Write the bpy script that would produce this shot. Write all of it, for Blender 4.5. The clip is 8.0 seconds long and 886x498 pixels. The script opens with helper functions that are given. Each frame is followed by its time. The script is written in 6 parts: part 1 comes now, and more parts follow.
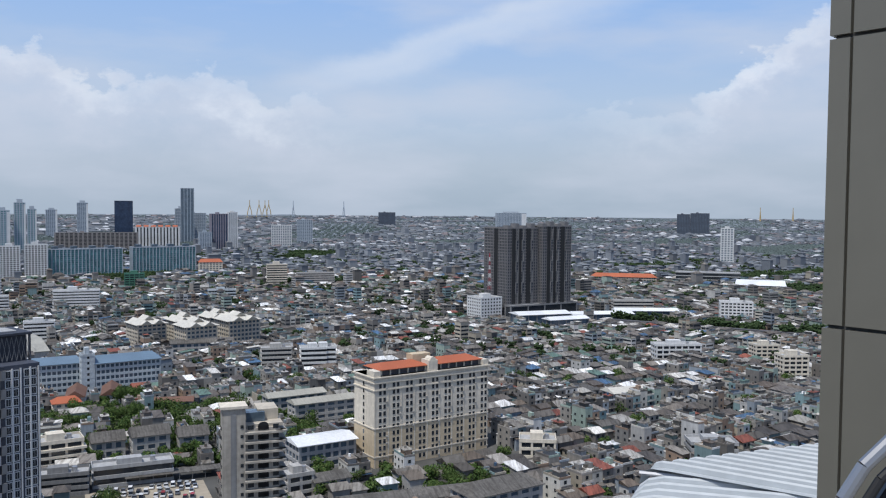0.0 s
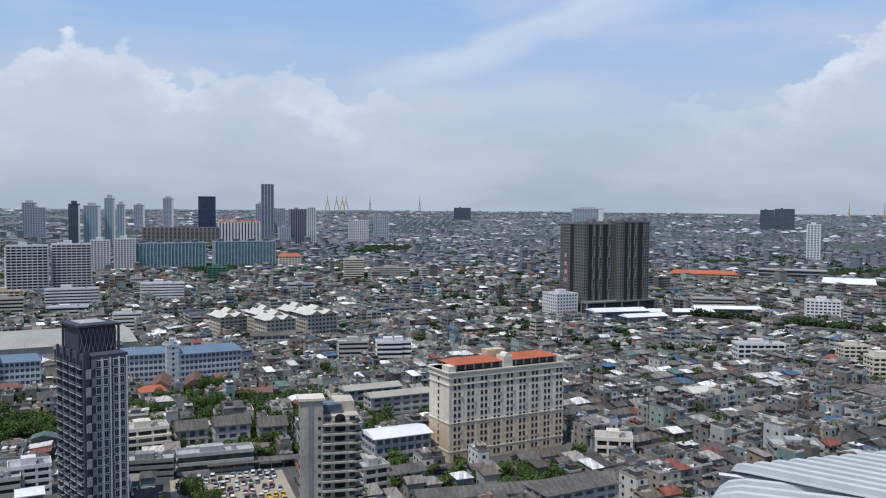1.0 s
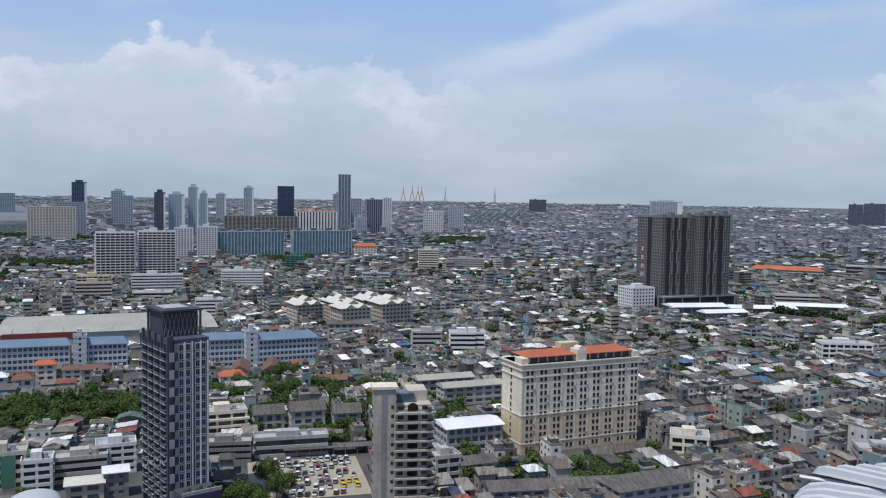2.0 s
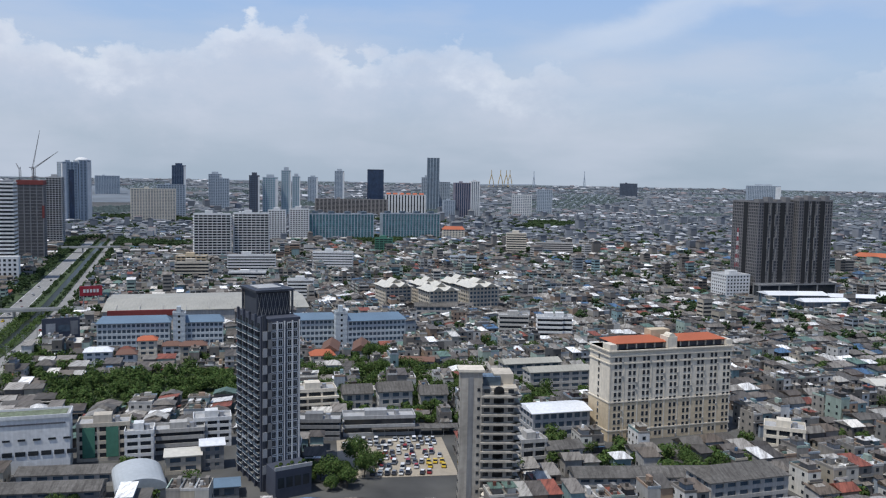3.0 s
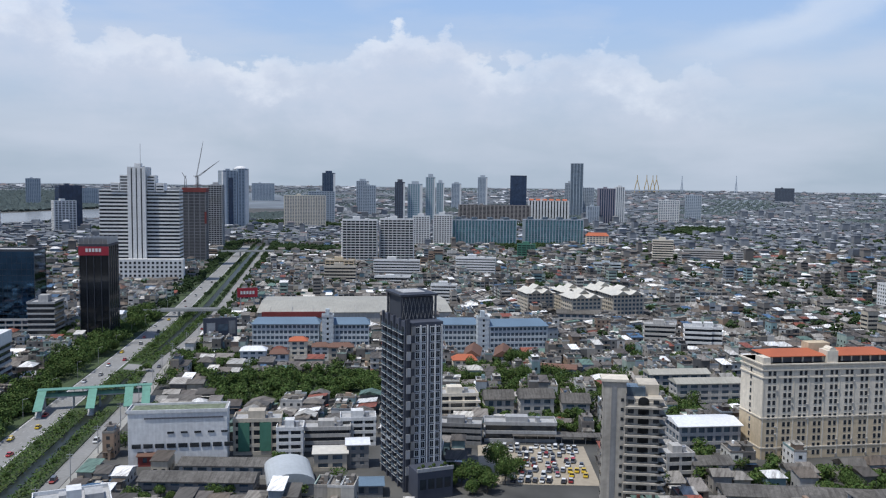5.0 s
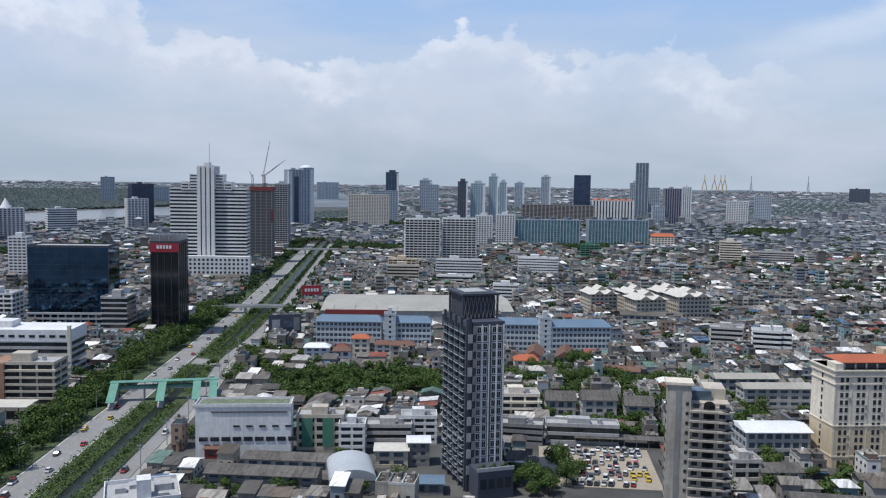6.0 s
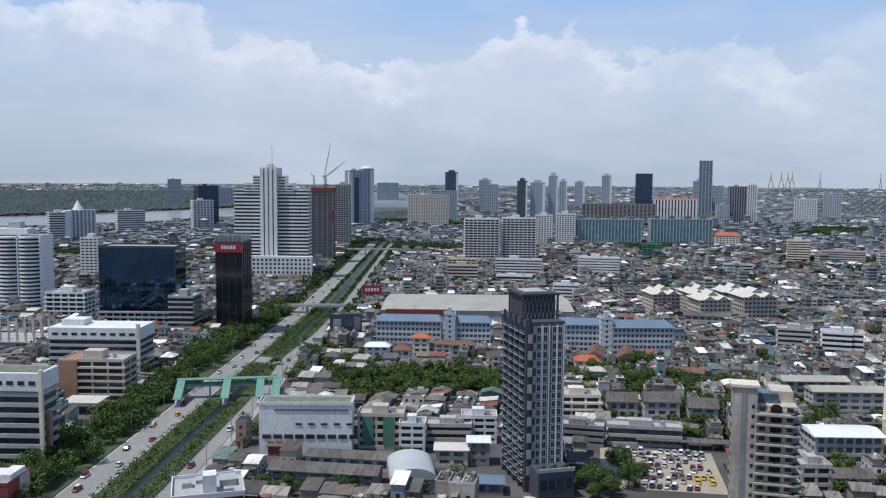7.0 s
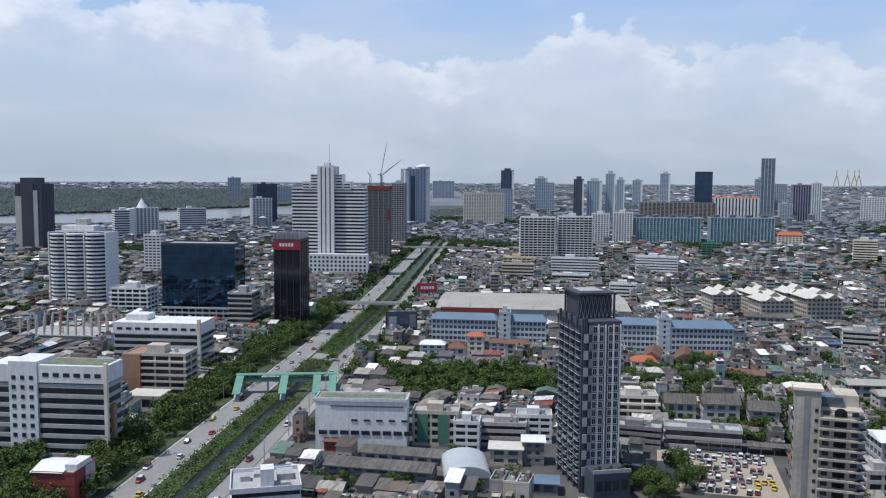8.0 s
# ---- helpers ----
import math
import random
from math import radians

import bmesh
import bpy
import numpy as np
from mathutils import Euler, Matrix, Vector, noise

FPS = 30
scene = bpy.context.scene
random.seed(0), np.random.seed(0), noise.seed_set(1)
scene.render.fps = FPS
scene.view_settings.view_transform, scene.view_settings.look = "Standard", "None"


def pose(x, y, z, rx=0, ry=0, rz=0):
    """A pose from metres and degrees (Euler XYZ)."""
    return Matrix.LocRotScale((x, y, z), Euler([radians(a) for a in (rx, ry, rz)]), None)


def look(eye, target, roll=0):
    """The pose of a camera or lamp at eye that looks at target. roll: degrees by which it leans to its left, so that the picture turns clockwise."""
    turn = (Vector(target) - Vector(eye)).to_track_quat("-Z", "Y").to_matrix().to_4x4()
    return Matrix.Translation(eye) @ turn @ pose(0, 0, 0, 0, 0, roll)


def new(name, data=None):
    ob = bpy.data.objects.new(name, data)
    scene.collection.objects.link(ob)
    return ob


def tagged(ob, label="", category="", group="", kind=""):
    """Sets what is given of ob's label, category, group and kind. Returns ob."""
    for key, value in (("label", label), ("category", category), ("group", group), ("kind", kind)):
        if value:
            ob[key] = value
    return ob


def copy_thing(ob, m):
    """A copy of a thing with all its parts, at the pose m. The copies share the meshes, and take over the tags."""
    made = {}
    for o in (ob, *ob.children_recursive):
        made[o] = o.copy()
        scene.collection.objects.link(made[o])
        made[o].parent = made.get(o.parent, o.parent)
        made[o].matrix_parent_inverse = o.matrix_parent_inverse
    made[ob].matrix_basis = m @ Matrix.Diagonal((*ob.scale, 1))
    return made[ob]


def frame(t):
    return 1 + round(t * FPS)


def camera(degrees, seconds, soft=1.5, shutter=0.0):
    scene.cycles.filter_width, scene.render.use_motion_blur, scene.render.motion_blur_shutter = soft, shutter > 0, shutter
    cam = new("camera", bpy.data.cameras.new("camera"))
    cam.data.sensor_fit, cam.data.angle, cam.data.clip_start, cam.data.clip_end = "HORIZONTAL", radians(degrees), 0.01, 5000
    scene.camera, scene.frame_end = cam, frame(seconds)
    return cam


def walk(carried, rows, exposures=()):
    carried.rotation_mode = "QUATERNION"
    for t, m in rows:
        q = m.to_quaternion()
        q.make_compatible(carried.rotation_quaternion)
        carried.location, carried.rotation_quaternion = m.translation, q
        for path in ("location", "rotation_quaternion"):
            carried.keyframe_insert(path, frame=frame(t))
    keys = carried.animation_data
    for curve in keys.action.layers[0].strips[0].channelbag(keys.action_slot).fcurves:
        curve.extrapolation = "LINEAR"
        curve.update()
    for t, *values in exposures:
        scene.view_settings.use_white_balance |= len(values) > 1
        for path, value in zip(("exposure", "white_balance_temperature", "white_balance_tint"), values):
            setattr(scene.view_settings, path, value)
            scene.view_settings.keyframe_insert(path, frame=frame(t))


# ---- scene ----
# The camera stands on a balcony 105 m up and turns from right to left.
EYE = 105.0
cam = camera(54.66, 8.0, soft=1.2)
walk(cam, [(t, pose(0, 0, EYE, 90 + pitch, roll, yaw)) for t, yaw, pitch, roll in [
    (0.0, 0.0, -2.694, -0.437), (0.5, 1.88, -2.944, -0.443), (1.0, 5.037, -3.036, -0.439), (2.5, 12.647, -4.267, -1.101),
    (3.0, 15.932, -4.875, -1.042), (3.5, 18.995, -4.911, -0.947), (4.0, 21.025, -4.785, -0.872), (4.5, 23.281, -4.65, -0.667),
    (6.0, 29.624, -4.71, -0.824), (6.5, 31.859, -4.713, -0.569), (7.0, 33.574, -4.763, -0.375), (7.5, 35.446, -4.782, -0.308),
    (8.0, 37.284, -4.898, -0.329)]], [(0.0, -0.05, 6350, 8), (1.0, -0.07, 6350, 8), (3.0, -0.09, 6350, 8), (4.5, -0.02, 6350, 8), (6.5, 0.0, 6350, 8), (8.0, 0.03, 6350, 8)])

rng = random.Random(7)

# ---- world and sun ----
SUN_AZ, SUN_EL = 236.0, 66.0
world = bpy.data.worlds.new("sky")
scene.world = world
world.use_nodes = True
wn, wl = world.node_tree.nodes, world.node_tree.links
wn.clear()


def ramp_node(nodes, stops, mode="LINEAR"):
    r = nodes.new("ShaderNodeValToRGB")
    r.color_ramp.interpolation = mode
    e = r.color_ramp.elements
    while len(e) < len(stops):
        e.new(0.5)
    for el, (p, c) in zip(e, stops):
        el.position, el.color = p, (c, c, c, 1) if isinstance(c, float) else (*c, 1)
    return r


def math_node(nodes, links, op, a, b=None, clamp=False):
    m = nodes.new("ShaderNodeMath")
    m.operation, m.use_clamp = op, clamp
    for i, v in enumerate((a, b)):
        if v is None:
            continue
        if isinstance(v, (int, float)):
            m.inputs[i].default_value = v
        else:
            links.new(v, m.inputs[i])
    return m.outputs[0]


def mix_node(nodes, links, fac, a, b, blend="MIX"):
    m = nodes.new("ShaderNodeMix")
    m.data_type, m.blend_type = "RGBA", blend
    for sock, v in ((m.inputs[0], fac), (m.inputs[6], a), (m.inputs[7], b)):
        if isinstance(v, (int, float)):
            sock.default_value = v
        elif isinstance(v, tuple):
            sock.default_value = (*v, 1)
        else:
            links.new(v, sock)
    return m.outputs[2]


def build_sky():
    sky = wn.new("ShaderNodeTexSky")
    sky.sky_type, sky.sun_disc = "NISHITA", False
    sky.sun_elevation, sky.sun_rotation = radians(SUN_EL), radians(90 - SUN_AZ)
    sky.air_density, sky.dust_density, sky.altitude = 1.2, 3.0, 100
    clear = wn.new("ShaderNodeVectorMath")
    clear.operation = "SCALE"
    clear.inputs[3].default_value = 0.10
    wl.new(sky.outputs[0], clear.inputs[0])
    co = wn.new("ShaderNodeTexCoord")
    sep = wn.new("ShaderNodeSeparateXYZ")
    wl.new(co.outputs["Generated"], sep.inputs[0])
    x, z = sep.outputs[0], sep.outputs[2]
    haze = ramp_node(wn, [(0.0, (0.38, 0.46, 0.56)), (0.05, (0.45, 0.53, 0.64)), (0.12, (0.45, 0.57, 0.76)), (0.26, (0.29, 0.48, 0.86)), (0.42, (0.16, 0.30, 0.62)), (0.8, (0.09, 0.19, 0.46))])
    wl.new(z, haze.inputs[0])
    fac = ramp_node(wn, [(0.0, 0.97), (0.25, 0.9), (0.7, 0.6)])
    wl.new(z, fac.inputs[0])
    base = mix_node(wn, wl, fac.outputs[0], clear.outputs[0], haze.outputs[0])
    # cumulus bank: its upper edge follows the bearing, roughened by billows
    y = sep.outputs[1]
    az = math_node(wn, wl, "MULTIPLY_ADD", math_node(wn, wl, "ARCTAN2", math_node(wn, wl, "MULTIPLY", x, -1.0), y), 57.2958 / 110)
    az.node.inputs[2].default_value = 35 / 110
    el = math_node(wn, wl, "MULTIPLY", math_node(wn, wl, "ARCSINE", z), 57.2958)
    tops = ((-33, 12.5), (-24, 12.3), (-21, 10.6), (-19, 9.6), (-17, 7.4), (-13.4, 6.2), (3.2, 6.0), (7.1, 6.2), (9.3, 7.3), (11.4, 6.9), (13, 8.0), (17.4, 8.6), (20, 8.3), (22, 7.7), (23.6, 8.8),
            (26, 9.8), (28.5, 10.5), (30.2, 9.4), (32, 7.6), (34.2, 7.5), (36, 8.3), (38, 7.4), (40.5, 8.1), (43, 8.8), (45.5, 9.3), (47.5, 8.6), (50, 10.8), (54, 11.4), (60, 10.6), (75, 11))
    top = ramp_node(wn, [((a + 35) / 110, h / 20) for a, h in tops])
    wl.new(az, top.inputs[0])
    mp = wn.new("ShaderNodeMapping")
    mp.inputs["Scale"].default_value = (1.0, 1.0, 1.5)
    wl.new(co.outputs["Generated"], mp.inputs[0])
    billow = []
    for scale, detail in ((22, 9), (7, 6)):
        nz = wn.new("ShaderNodeTexNoise")
        nz.inputs["Scale"].default_value, nz.inputs["Detail"].default_value, nz.inputs["Roughness"].default_value = scale, detail, 0.6
        wl.new(mp.outputs[0], nz.inputs[0])
        billow.append(math_node(wn, wl, "SUBTRACT", nz.outputs[0], 0.5))
    edge = math_node(wn, wl, "MULTIPLY", top.outputs[0], 20.0)
    edge = math_node(wn, wl, "ADD", edge, math_node(wn, wl, "MULTIPLY", billow[0], 6.5))
    depth = math_node(wn, wl, "SUBTRACT", edge, el)
    soft = ramp_node(wn, [(0.0, 0.0), (0.05, 0.62), (0.12, 0.80), (0.35, 0.62), (0.6, 0.35), (0.9, 0.2)])
    wl.new(math_node(wn, wl, "MULTIPLY", depth, 0.1), soft.inputs[0])
    rift = ramp_node(wn, [(0.0, 0.2), (0.36, 0.45), (0.5, 0.8), (0.62, 1.0)])
    wl.new(math_node(wn, wl, "ADD", billow[1], 0.5), rift.inputs[0])
    cover = math_node(wn, wl, "MULTIPLY", soft.outputs[0], rift.outputs[0])
    bank = ramp_node(wn, [(0.14, 1.0), (0.19, 0.35), (0.27, 0.08), (0.35, 0.12), (0.43, 0.8), (0.5, 1.0)], "EASE")
    wl.new(az, bank.inputs[0])
    cover = math_node(wn, wl, "MULTIPLY", cover, bank.outputs[0])
    white = ramp_node(wn, [(0.0, (0.90, 0.91, 0.95)), (0.10, (0.80, 0.82, 0.90)), (0.25, (0.62, 0.65, 0.76)), (0.6, (0.53, 0.57, 0.68))])
    wl.new(math_node(wn, wl, "MULTIPLY", math_node(wn, wl, "ADD", depth, math_node(wn, wl, "MULTIPLY", billow[1], -6.0)), 0.1), white.inputs[0])
    base = mix_node(wn, wl, cover, base, white.outputs[0])
    # thin high veils
    mp2 = wn.new("ShaderNodeMapping")
    mp2.inputs["Scale"].default_value = (1.2, 0.8, 5.0)
    mp2.inputs["Rotation"].default_value = (0.0, 0.5, 0.3)
    wl.new(co.outputs["Generated"], mp2.inputs[0])
    nv = wn.new("ShaderNodeTexNoise")
    nv.inputs["Scale"].default_value, nv.inputs["Detail"].default_value = 3.0, 5
    wl.new(mp2.outputs[0], nv.inputs[0])
    veil = ramp_node(wn, [(0.42, 0.0), (0.72, 0.75)])
    wl.new(nv.outputs[0], veil.inputs[0])
    thin = ramp_node(wn, [(0.26, 1.0), (0.45, 0.25)])
    wl.new(z, thin.inputs[0])
    base = mix_node(wn, wl, math_node(wn, wl, "MULTIPLY", veil.outputs[0], thin.outputs[0]), base, (0.60, 0.64, 0.75))
    # one long cirrus streak climbing to the right
    slant = math_node(wn, wl, "ADD", el, math_node(wn, wl, "MULTIPLY", az, 31.24))
    slant = math_node(wn, wl, "ADD", slant, math_node(wn, wl, "MULTIPLY", billow[1], 3.0))
    streak = ramp_node(wn, [(0.15, 0.0), (0.45, 0.5), (0.58, 0.6), (0.8, 0.0)], "EASE")
    wl.new(math_node(wn, wl, "MULTIPLY", math_node(wn, wl, "SUBTRACT", slant, 18.2), 0.2), streak.inputs[0])
    reach = ramp_node(wn, [(0.18, 0.0), (0.26, 1.0), (0.37, 1.0), (0.42, 0.0)])
    wl.new(az, reach.inputs[0])
    base = mix_node(wn, wl, math_node(wn, wl, "MULTIPLY", streak.outputs[0], reach.outputs[0]), base, (0.66, 0.72, 0.84))
    bg = wn.new("ShaderNodeBackground")
    bg.inputs[1].default_value = 1.05
    wl.new(base, bg.inputs[0])
    out = wn.new("ShaderNodeOutputWorld")
    wl.new(bg.outputs[0], out.inputs[0])


build_sky()
sun_data = bpy.data.lights.new("sun", "SUN")
sun_data.energy, sun_data.angle, sun_data.color = 3.7, radians(0.6), (1.0, 0.965, 0.92)
sun = new("sun", sun_data)
sun_dir = Vector((math.cos(radians(SUN_AZ)) * math.cos(radians(SUN_EL)), math.sin(radians(SUN_AZ)) * math.cos(radians(SUN_EL)), math.sin(radians(SUN_EL))))
sun.matrix_world = look(sun_dir * 300, (0, 0, 0))


# ---- materials ----
def mat(name, cols, rough=0.85, metal=0.0, per=None, var=0.14, grain=0.6, stain=0.06, streak=0.0, bump=0.0, spec=0.5, sheet=0.0):
    """cols: one colour, or a palette drawn per object ("object") or per loose piece ("island")."""
    m = bpy.data.materials.new(name)
    m.use_nodes = True
    n, l = m.node_tree.nodes, m.node_tree.links
    b = n["Principled BSDF"]
    b.inputs["Roughness"].default_value, b.inputs["Metallic"].default_value = rough, metal
    b.inputs["Specular IOR Level"].default_value = spec
    if per:
        r = ramp_node(n, [(i / len(cols), c) for i, c in enumerate(cols)], "CONSTANT")
        src = n.new("ShaderNodeObjectInfo").outputs["Random"] if per == "object" else n.new("ShaderNodeNewGeometry").outputs["Random Per Island"]
        l.new(src, r.inputs[0])
        base = r.outputs[0]
        shade = math_node(n, l, "MULTIPLY_ADD", math_node(n, l, "FRACT", math_node(n, l, "MULTIPLY", src, 37.7)), 0.4)
        shade.node.inputs[2].default_value = 0.8
        base = mix_node(n, l, 1.0, base, shade, "MULTIPLY")
    else:
        base = cols if isinstance(cols, tuple) else cols[0]
    co = n.new("ShaderNodeTexCoord")
    fields = []
    for sc, det in ((stain, 4), (grain, 6)):
        nz = n.new("ShaderNodeTexNoise")
        nz.inputs["Scale"].default_value, nz.inputs["Detail"].default_value = sc, det
        l.new(co.outputs["Object"], nz.inputs[0])
        rr = ramp_node(n, [(0.3, 1.0 - var), (0.7, 1.0 + var * 0.4)])
        l.new(nz.outputs[0], rr.inputs[0])
        base = mix_node(n, l, 1.0, base, rr.outputs[0], "MULTIPLY")
        fields.append(nz.outputs[0])
    if streak:
        mp = n.new("ShaderNodeMapping")
        mp.inputs["Scale"].default_value = (1.1, 1.1, 0.06)
        l.new(co.outputs["Object"], mp.inputs[0])
        nz = n.new("ShaderNodeTexNoise")
        nz.inputs["Scale"].default_value, nz.inputs["Detail"].default_value = 1.0, 5
        l.new(mp.outputs[0], nz.inputs[0])
        rr = ramp_node(n, [(0.45, 1.0 - streak * 0.5), (0.62, 1.0)])
        l.new(nz.outputs[0], rr.inputs[0])
        base = mix_node(n, l, 1.0, base, rr.outputs[0], "MULTIPLY")
    if sheet:  # rust runs and odd sheets along the slope of a metal roof
        mp = n.new("ShaderNodeMapping")
        mp.inputs["Rotation"].default_value, mp.inputs["Scale"].default_value = (0, 0, radians(-32)), (1.0, 0.13, 0.13)
        l.new(co.outputs["Object"], mp.inputs[0])
        nz = n.new("ShaderNodeTexNoise")
        nz.inputs["Scale"].default_value, nz.inputs["Detail"].default_value, nz.inputs["Roughness"].default_value = 0.9, 4, 0.7
        l.new(mp.outputs[0], nz.inputs[0])
        rr = ramp_node(n, [(0.36, (1 - sheet, 1 - sheet * 1.06, 1 - sheet * 1.12)), (0.5, (1.0, 0.98, 0.95)), (0.66, (1 + sheet * 0.6, 1 + sheet * 0.58, 1 + sheet * 0.54))])
        l.new(nz.outputs[0], rr.inputs[0])
        base = mix_node(n, l, 1.0, base, rr.outputs[0], "MULTIPLY")
    if isinstance(base, tuple):
        b.inputs["Base Color"].default_value = (*base, 1)
    else:
        l.new(base, b.inputs["Base Color"])
    if bump:
        bp = n.new("ShaderNodeBump")
        bp.inputs["Strength"].default_value, bp.inputs["Distance"].default_value = bump, 0.1
        l.new(fields[1], bp.inputs["Height"])
        l.new(bp.outputs[0], b.inputs["Normal"])
    return m


def glass_mat(name, col, rough=0.12):
    return mat(name, col, rough=rough, var=0.35, grain=0.35, stain=0.1, spec=0.6)


M = dict(
    white=mat("white_painted_render", (0.74, 0.74, 0.73), streak=0.18),
    offwhite=mat("weathered_white_render", (0.50, 0.48, 0.45), streak=0.3),
    cream=mat("cream_painted_render", (0.75, 0.675, 0.555), streak=0.16),
    tan=mat("tan_painted_render", (0.62, 0.50, 0.34), streak=0.16),
    beige=mat("beige_painted_render", (0.55, 0.49, 0.40), streak=0.2),
    brown=mat("brown_painted_render", (0.36, 0.21, 0.14), streak=0.2),
    grey=mat("grey_concrete", (0.25, 0.25, 0.25), streak=0.3, bump=0.3),
    lightgrey=mat("light_grey_concrete", (0.43, 0.43, 0.43), streak=0.25, bump=0.2),
    darkgrey=mat("dark_grey_render", (0.11, 0.11, 0.12), streak=0.2),
    charcoal=mat("charcoal_cladding", (0.045, 0.05, 0.065), rough=0.6),
    slate=mat("slate_blue_cladding", (0.062, 0.070, 0.095), rough=0.6),
    mauve=mat("dark_warm_grey_render", (0.13, 0.125, 0.125), streak=0.2),
    twin=mat("mid_grey_render", (0.20, 0.195, 0.195), streak=0.2),
    slab=mat("grey_beige_render", (0.30, 0.275, 0.26), streak=0.2),
    purple=mat("mauve_grey_render", (0.26, 0.24, 0.28)),
    rust=mat("red_safety_net", (0.20, 0.05, 0.045), rough=0.9),
    orange=mat("orange_roof_tile", (0.42, 0.115, 0.05), rough=0.7, grain=2.0),
    schoolwall=mat("pale_blue_grey_render", (0.52, 0.57, 0.60), streak=0.2),
    red=mat("red_panel", (0.33, 0.018, 0.035), rough=0.5),
    maroon=mat("dark_red_render", (0.24, 0.045, 0.04), rough=0.7),
    green=mat("green_painted_steel", (0.13, 0.29, 0.22), rough=0.5),
    netgreen=mat("green_scaffold_net", (0.07, 0.20, 0.14), rough=0.9),
    teal=glass_mat("teal_window_glass", (0.12, 0.29, 0.31)),
    glass=glass_mat("dark_window_glass", (0.035, 0.042, 0.05)),
    bluewin=glass_mat("blue_grey_window_glass", (0.10, 0.14, 0.18), rough=0.25),
    mirror=mat("blue_mirror_glass", (0.08, 0.17, 0.30), rough=0.04, metal=1.0, var=0.25, grain=0.15, stain=0.05),
    blackglass=glass_mat("black_curtain_glass", (0.012, 0.014, 0.018), rough=0.1),
    # farglass and farwall: distance haze mixed into the base colour
    farglass=glass_mat("hazed_blue_grey_glazing", (0.13, 0.175, 0.22), rough=0.3),
    farwall=mat("hazed_blue_grey_render", (0.42, 0.47, 0.52)),
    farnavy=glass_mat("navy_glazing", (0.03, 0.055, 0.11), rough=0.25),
    blueroof=mat("blue_metal_roof", (0.135, 0.20, 0.27), rough=0.55, grain=1.5),
    tinroof=mat("grey_metal_roof", (0.38, 0.365, 0.315), rough=0.55, grain=1.2, sheet=0.12),
    whiteroof=mat("white_metal_roof", (0.76, 0.77, 0.78), rough=0.5, grain=1.0),
    paleroof=mat("pale_grey_metal_roof", (0.42, 0.445, 0.46), rough=0.5, grain=0.8, var=0.1),
    beigeroof=mat("pale_beige_metal_roof", (0.60, 0.57, 0.50), rough=0.6),
    greyroof=mat("weathered_cement_roof", (0.125, 0.118, 0.11), rough=0.9, grain=1.0, var=0.3, bump=0.3, sheet=0.4),
    brownroof=mat("brown_tiled_roof", (0.16, 0.085, 0.06), rough=0.85, grain=1.5),
    asphalt=mat("pale_worn_asphalt", (0.25, 0.245, 0.235), rough=0.9, grain=0.8, bump=0.2),
    paving=mat("pale_concrete_paving", (0.33, 0.32, 0.29), rough=0.9, grain=0.7),
    paint=mat("white_road_paint", (0.70, 0.70, 0.68), rough=0.7),
    kerb=mat("concrete_kerb", (0.40, 0.40, 0.39), rough=0.9),
    dirt=mat("bare_sandy_earth", (0.36, 0.31, 0.24), rough=0.95, grain=0.5),
    grass=mat("rough_grass", (0.055, 0.080, 0.030), rough=0.95, grain=1.5, bump=0.6),
    canal=mat("dark_canal_water", (0.022, 0.026, 0.016), rough=0.3, spec=0.2),
    river=mat("muddy_river_water", (0.20, 0.20, 0.19), rough=0.25, var=0.1),
    bark=mat("brown_bark", (0.10, 0.075, 0.05), rough=0.95, grain=4),
    leaf=mat("green_foliage", [(0.052, 0.092, 0.026), (0.072, 0.122, 0.034), (0.092, 0.140, 0.040), (0.060, 0.104, 0.030), (0.112, 0.150, 0.048)], per="island", rough=0.8, var=0.3, grain=0.3, stain=0.1, spec=0.1),
    stained=mat("stained_beige_render", (0.46, 0.42, 0.36), streak=0.4, var=0.2),
    mossroof=mat("mossy_concrete_roof", (0.17, 0.20, 0.13), rough=0.95, var=0.35, grain=0.8, stain=0.2),
    farleaf=mat("dark_green_woods", [(0.036, 0.060, 0.025), (0.045, 0.073, 0.030), (0.055, 0.082, 0.034)], per="island", rough=0.9, var=0.3, grain=0.02, spec=0.1),
    # foliage colour lifted towards blue-grey, haze put into the green
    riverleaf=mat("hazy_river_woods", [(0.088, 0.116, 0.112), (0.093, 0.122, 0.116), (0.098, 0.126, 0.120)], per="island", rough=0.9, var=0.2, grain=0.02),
    metal=mat("galvanised_steel", (0.45, 0.45, 0.46), rough=0.45, metal=0.6),
    steel=mat("brushed_aluminium", (0.40, 0.40, 0.41), rough=0.35, metal=0.8),
    black=mat("black_rubber_and_shade", (0.015, 0.015, 0.016), rough=0.6),
    gold=mat("golden_painted_steel", (0.50, 0.36, 0.16), rough=0.6),
    tile=mat("beige_grey_ceramic_panel", (0.165, 0.155, 0.125), rough=0.35, var=0.06, grain=6),
    grout=mat("dark_grey_joint", (0.06, 0.06, 0.057), rough=0.9),
)
WALLS = [(0.52, 0.505, 0.48), (0.34, 0.315, 0.28), (0.22, 0.212, 0.20), (0.44, 0.39, 0.31), (0.17, 0.158, 0.145), (0.62, 0.61, 0.59), (0.30, 0.34, 0.38),
         (0.14, 0.13, 0.12), (0.33, 0.235, 0.17), (0.22, 0.32, 0.33), (0.27, 0.25, 0.225), (0.58, 0.555, 0.50), (0.20, 0.18, 0.16), (0.34, 0.42, 0.36)]
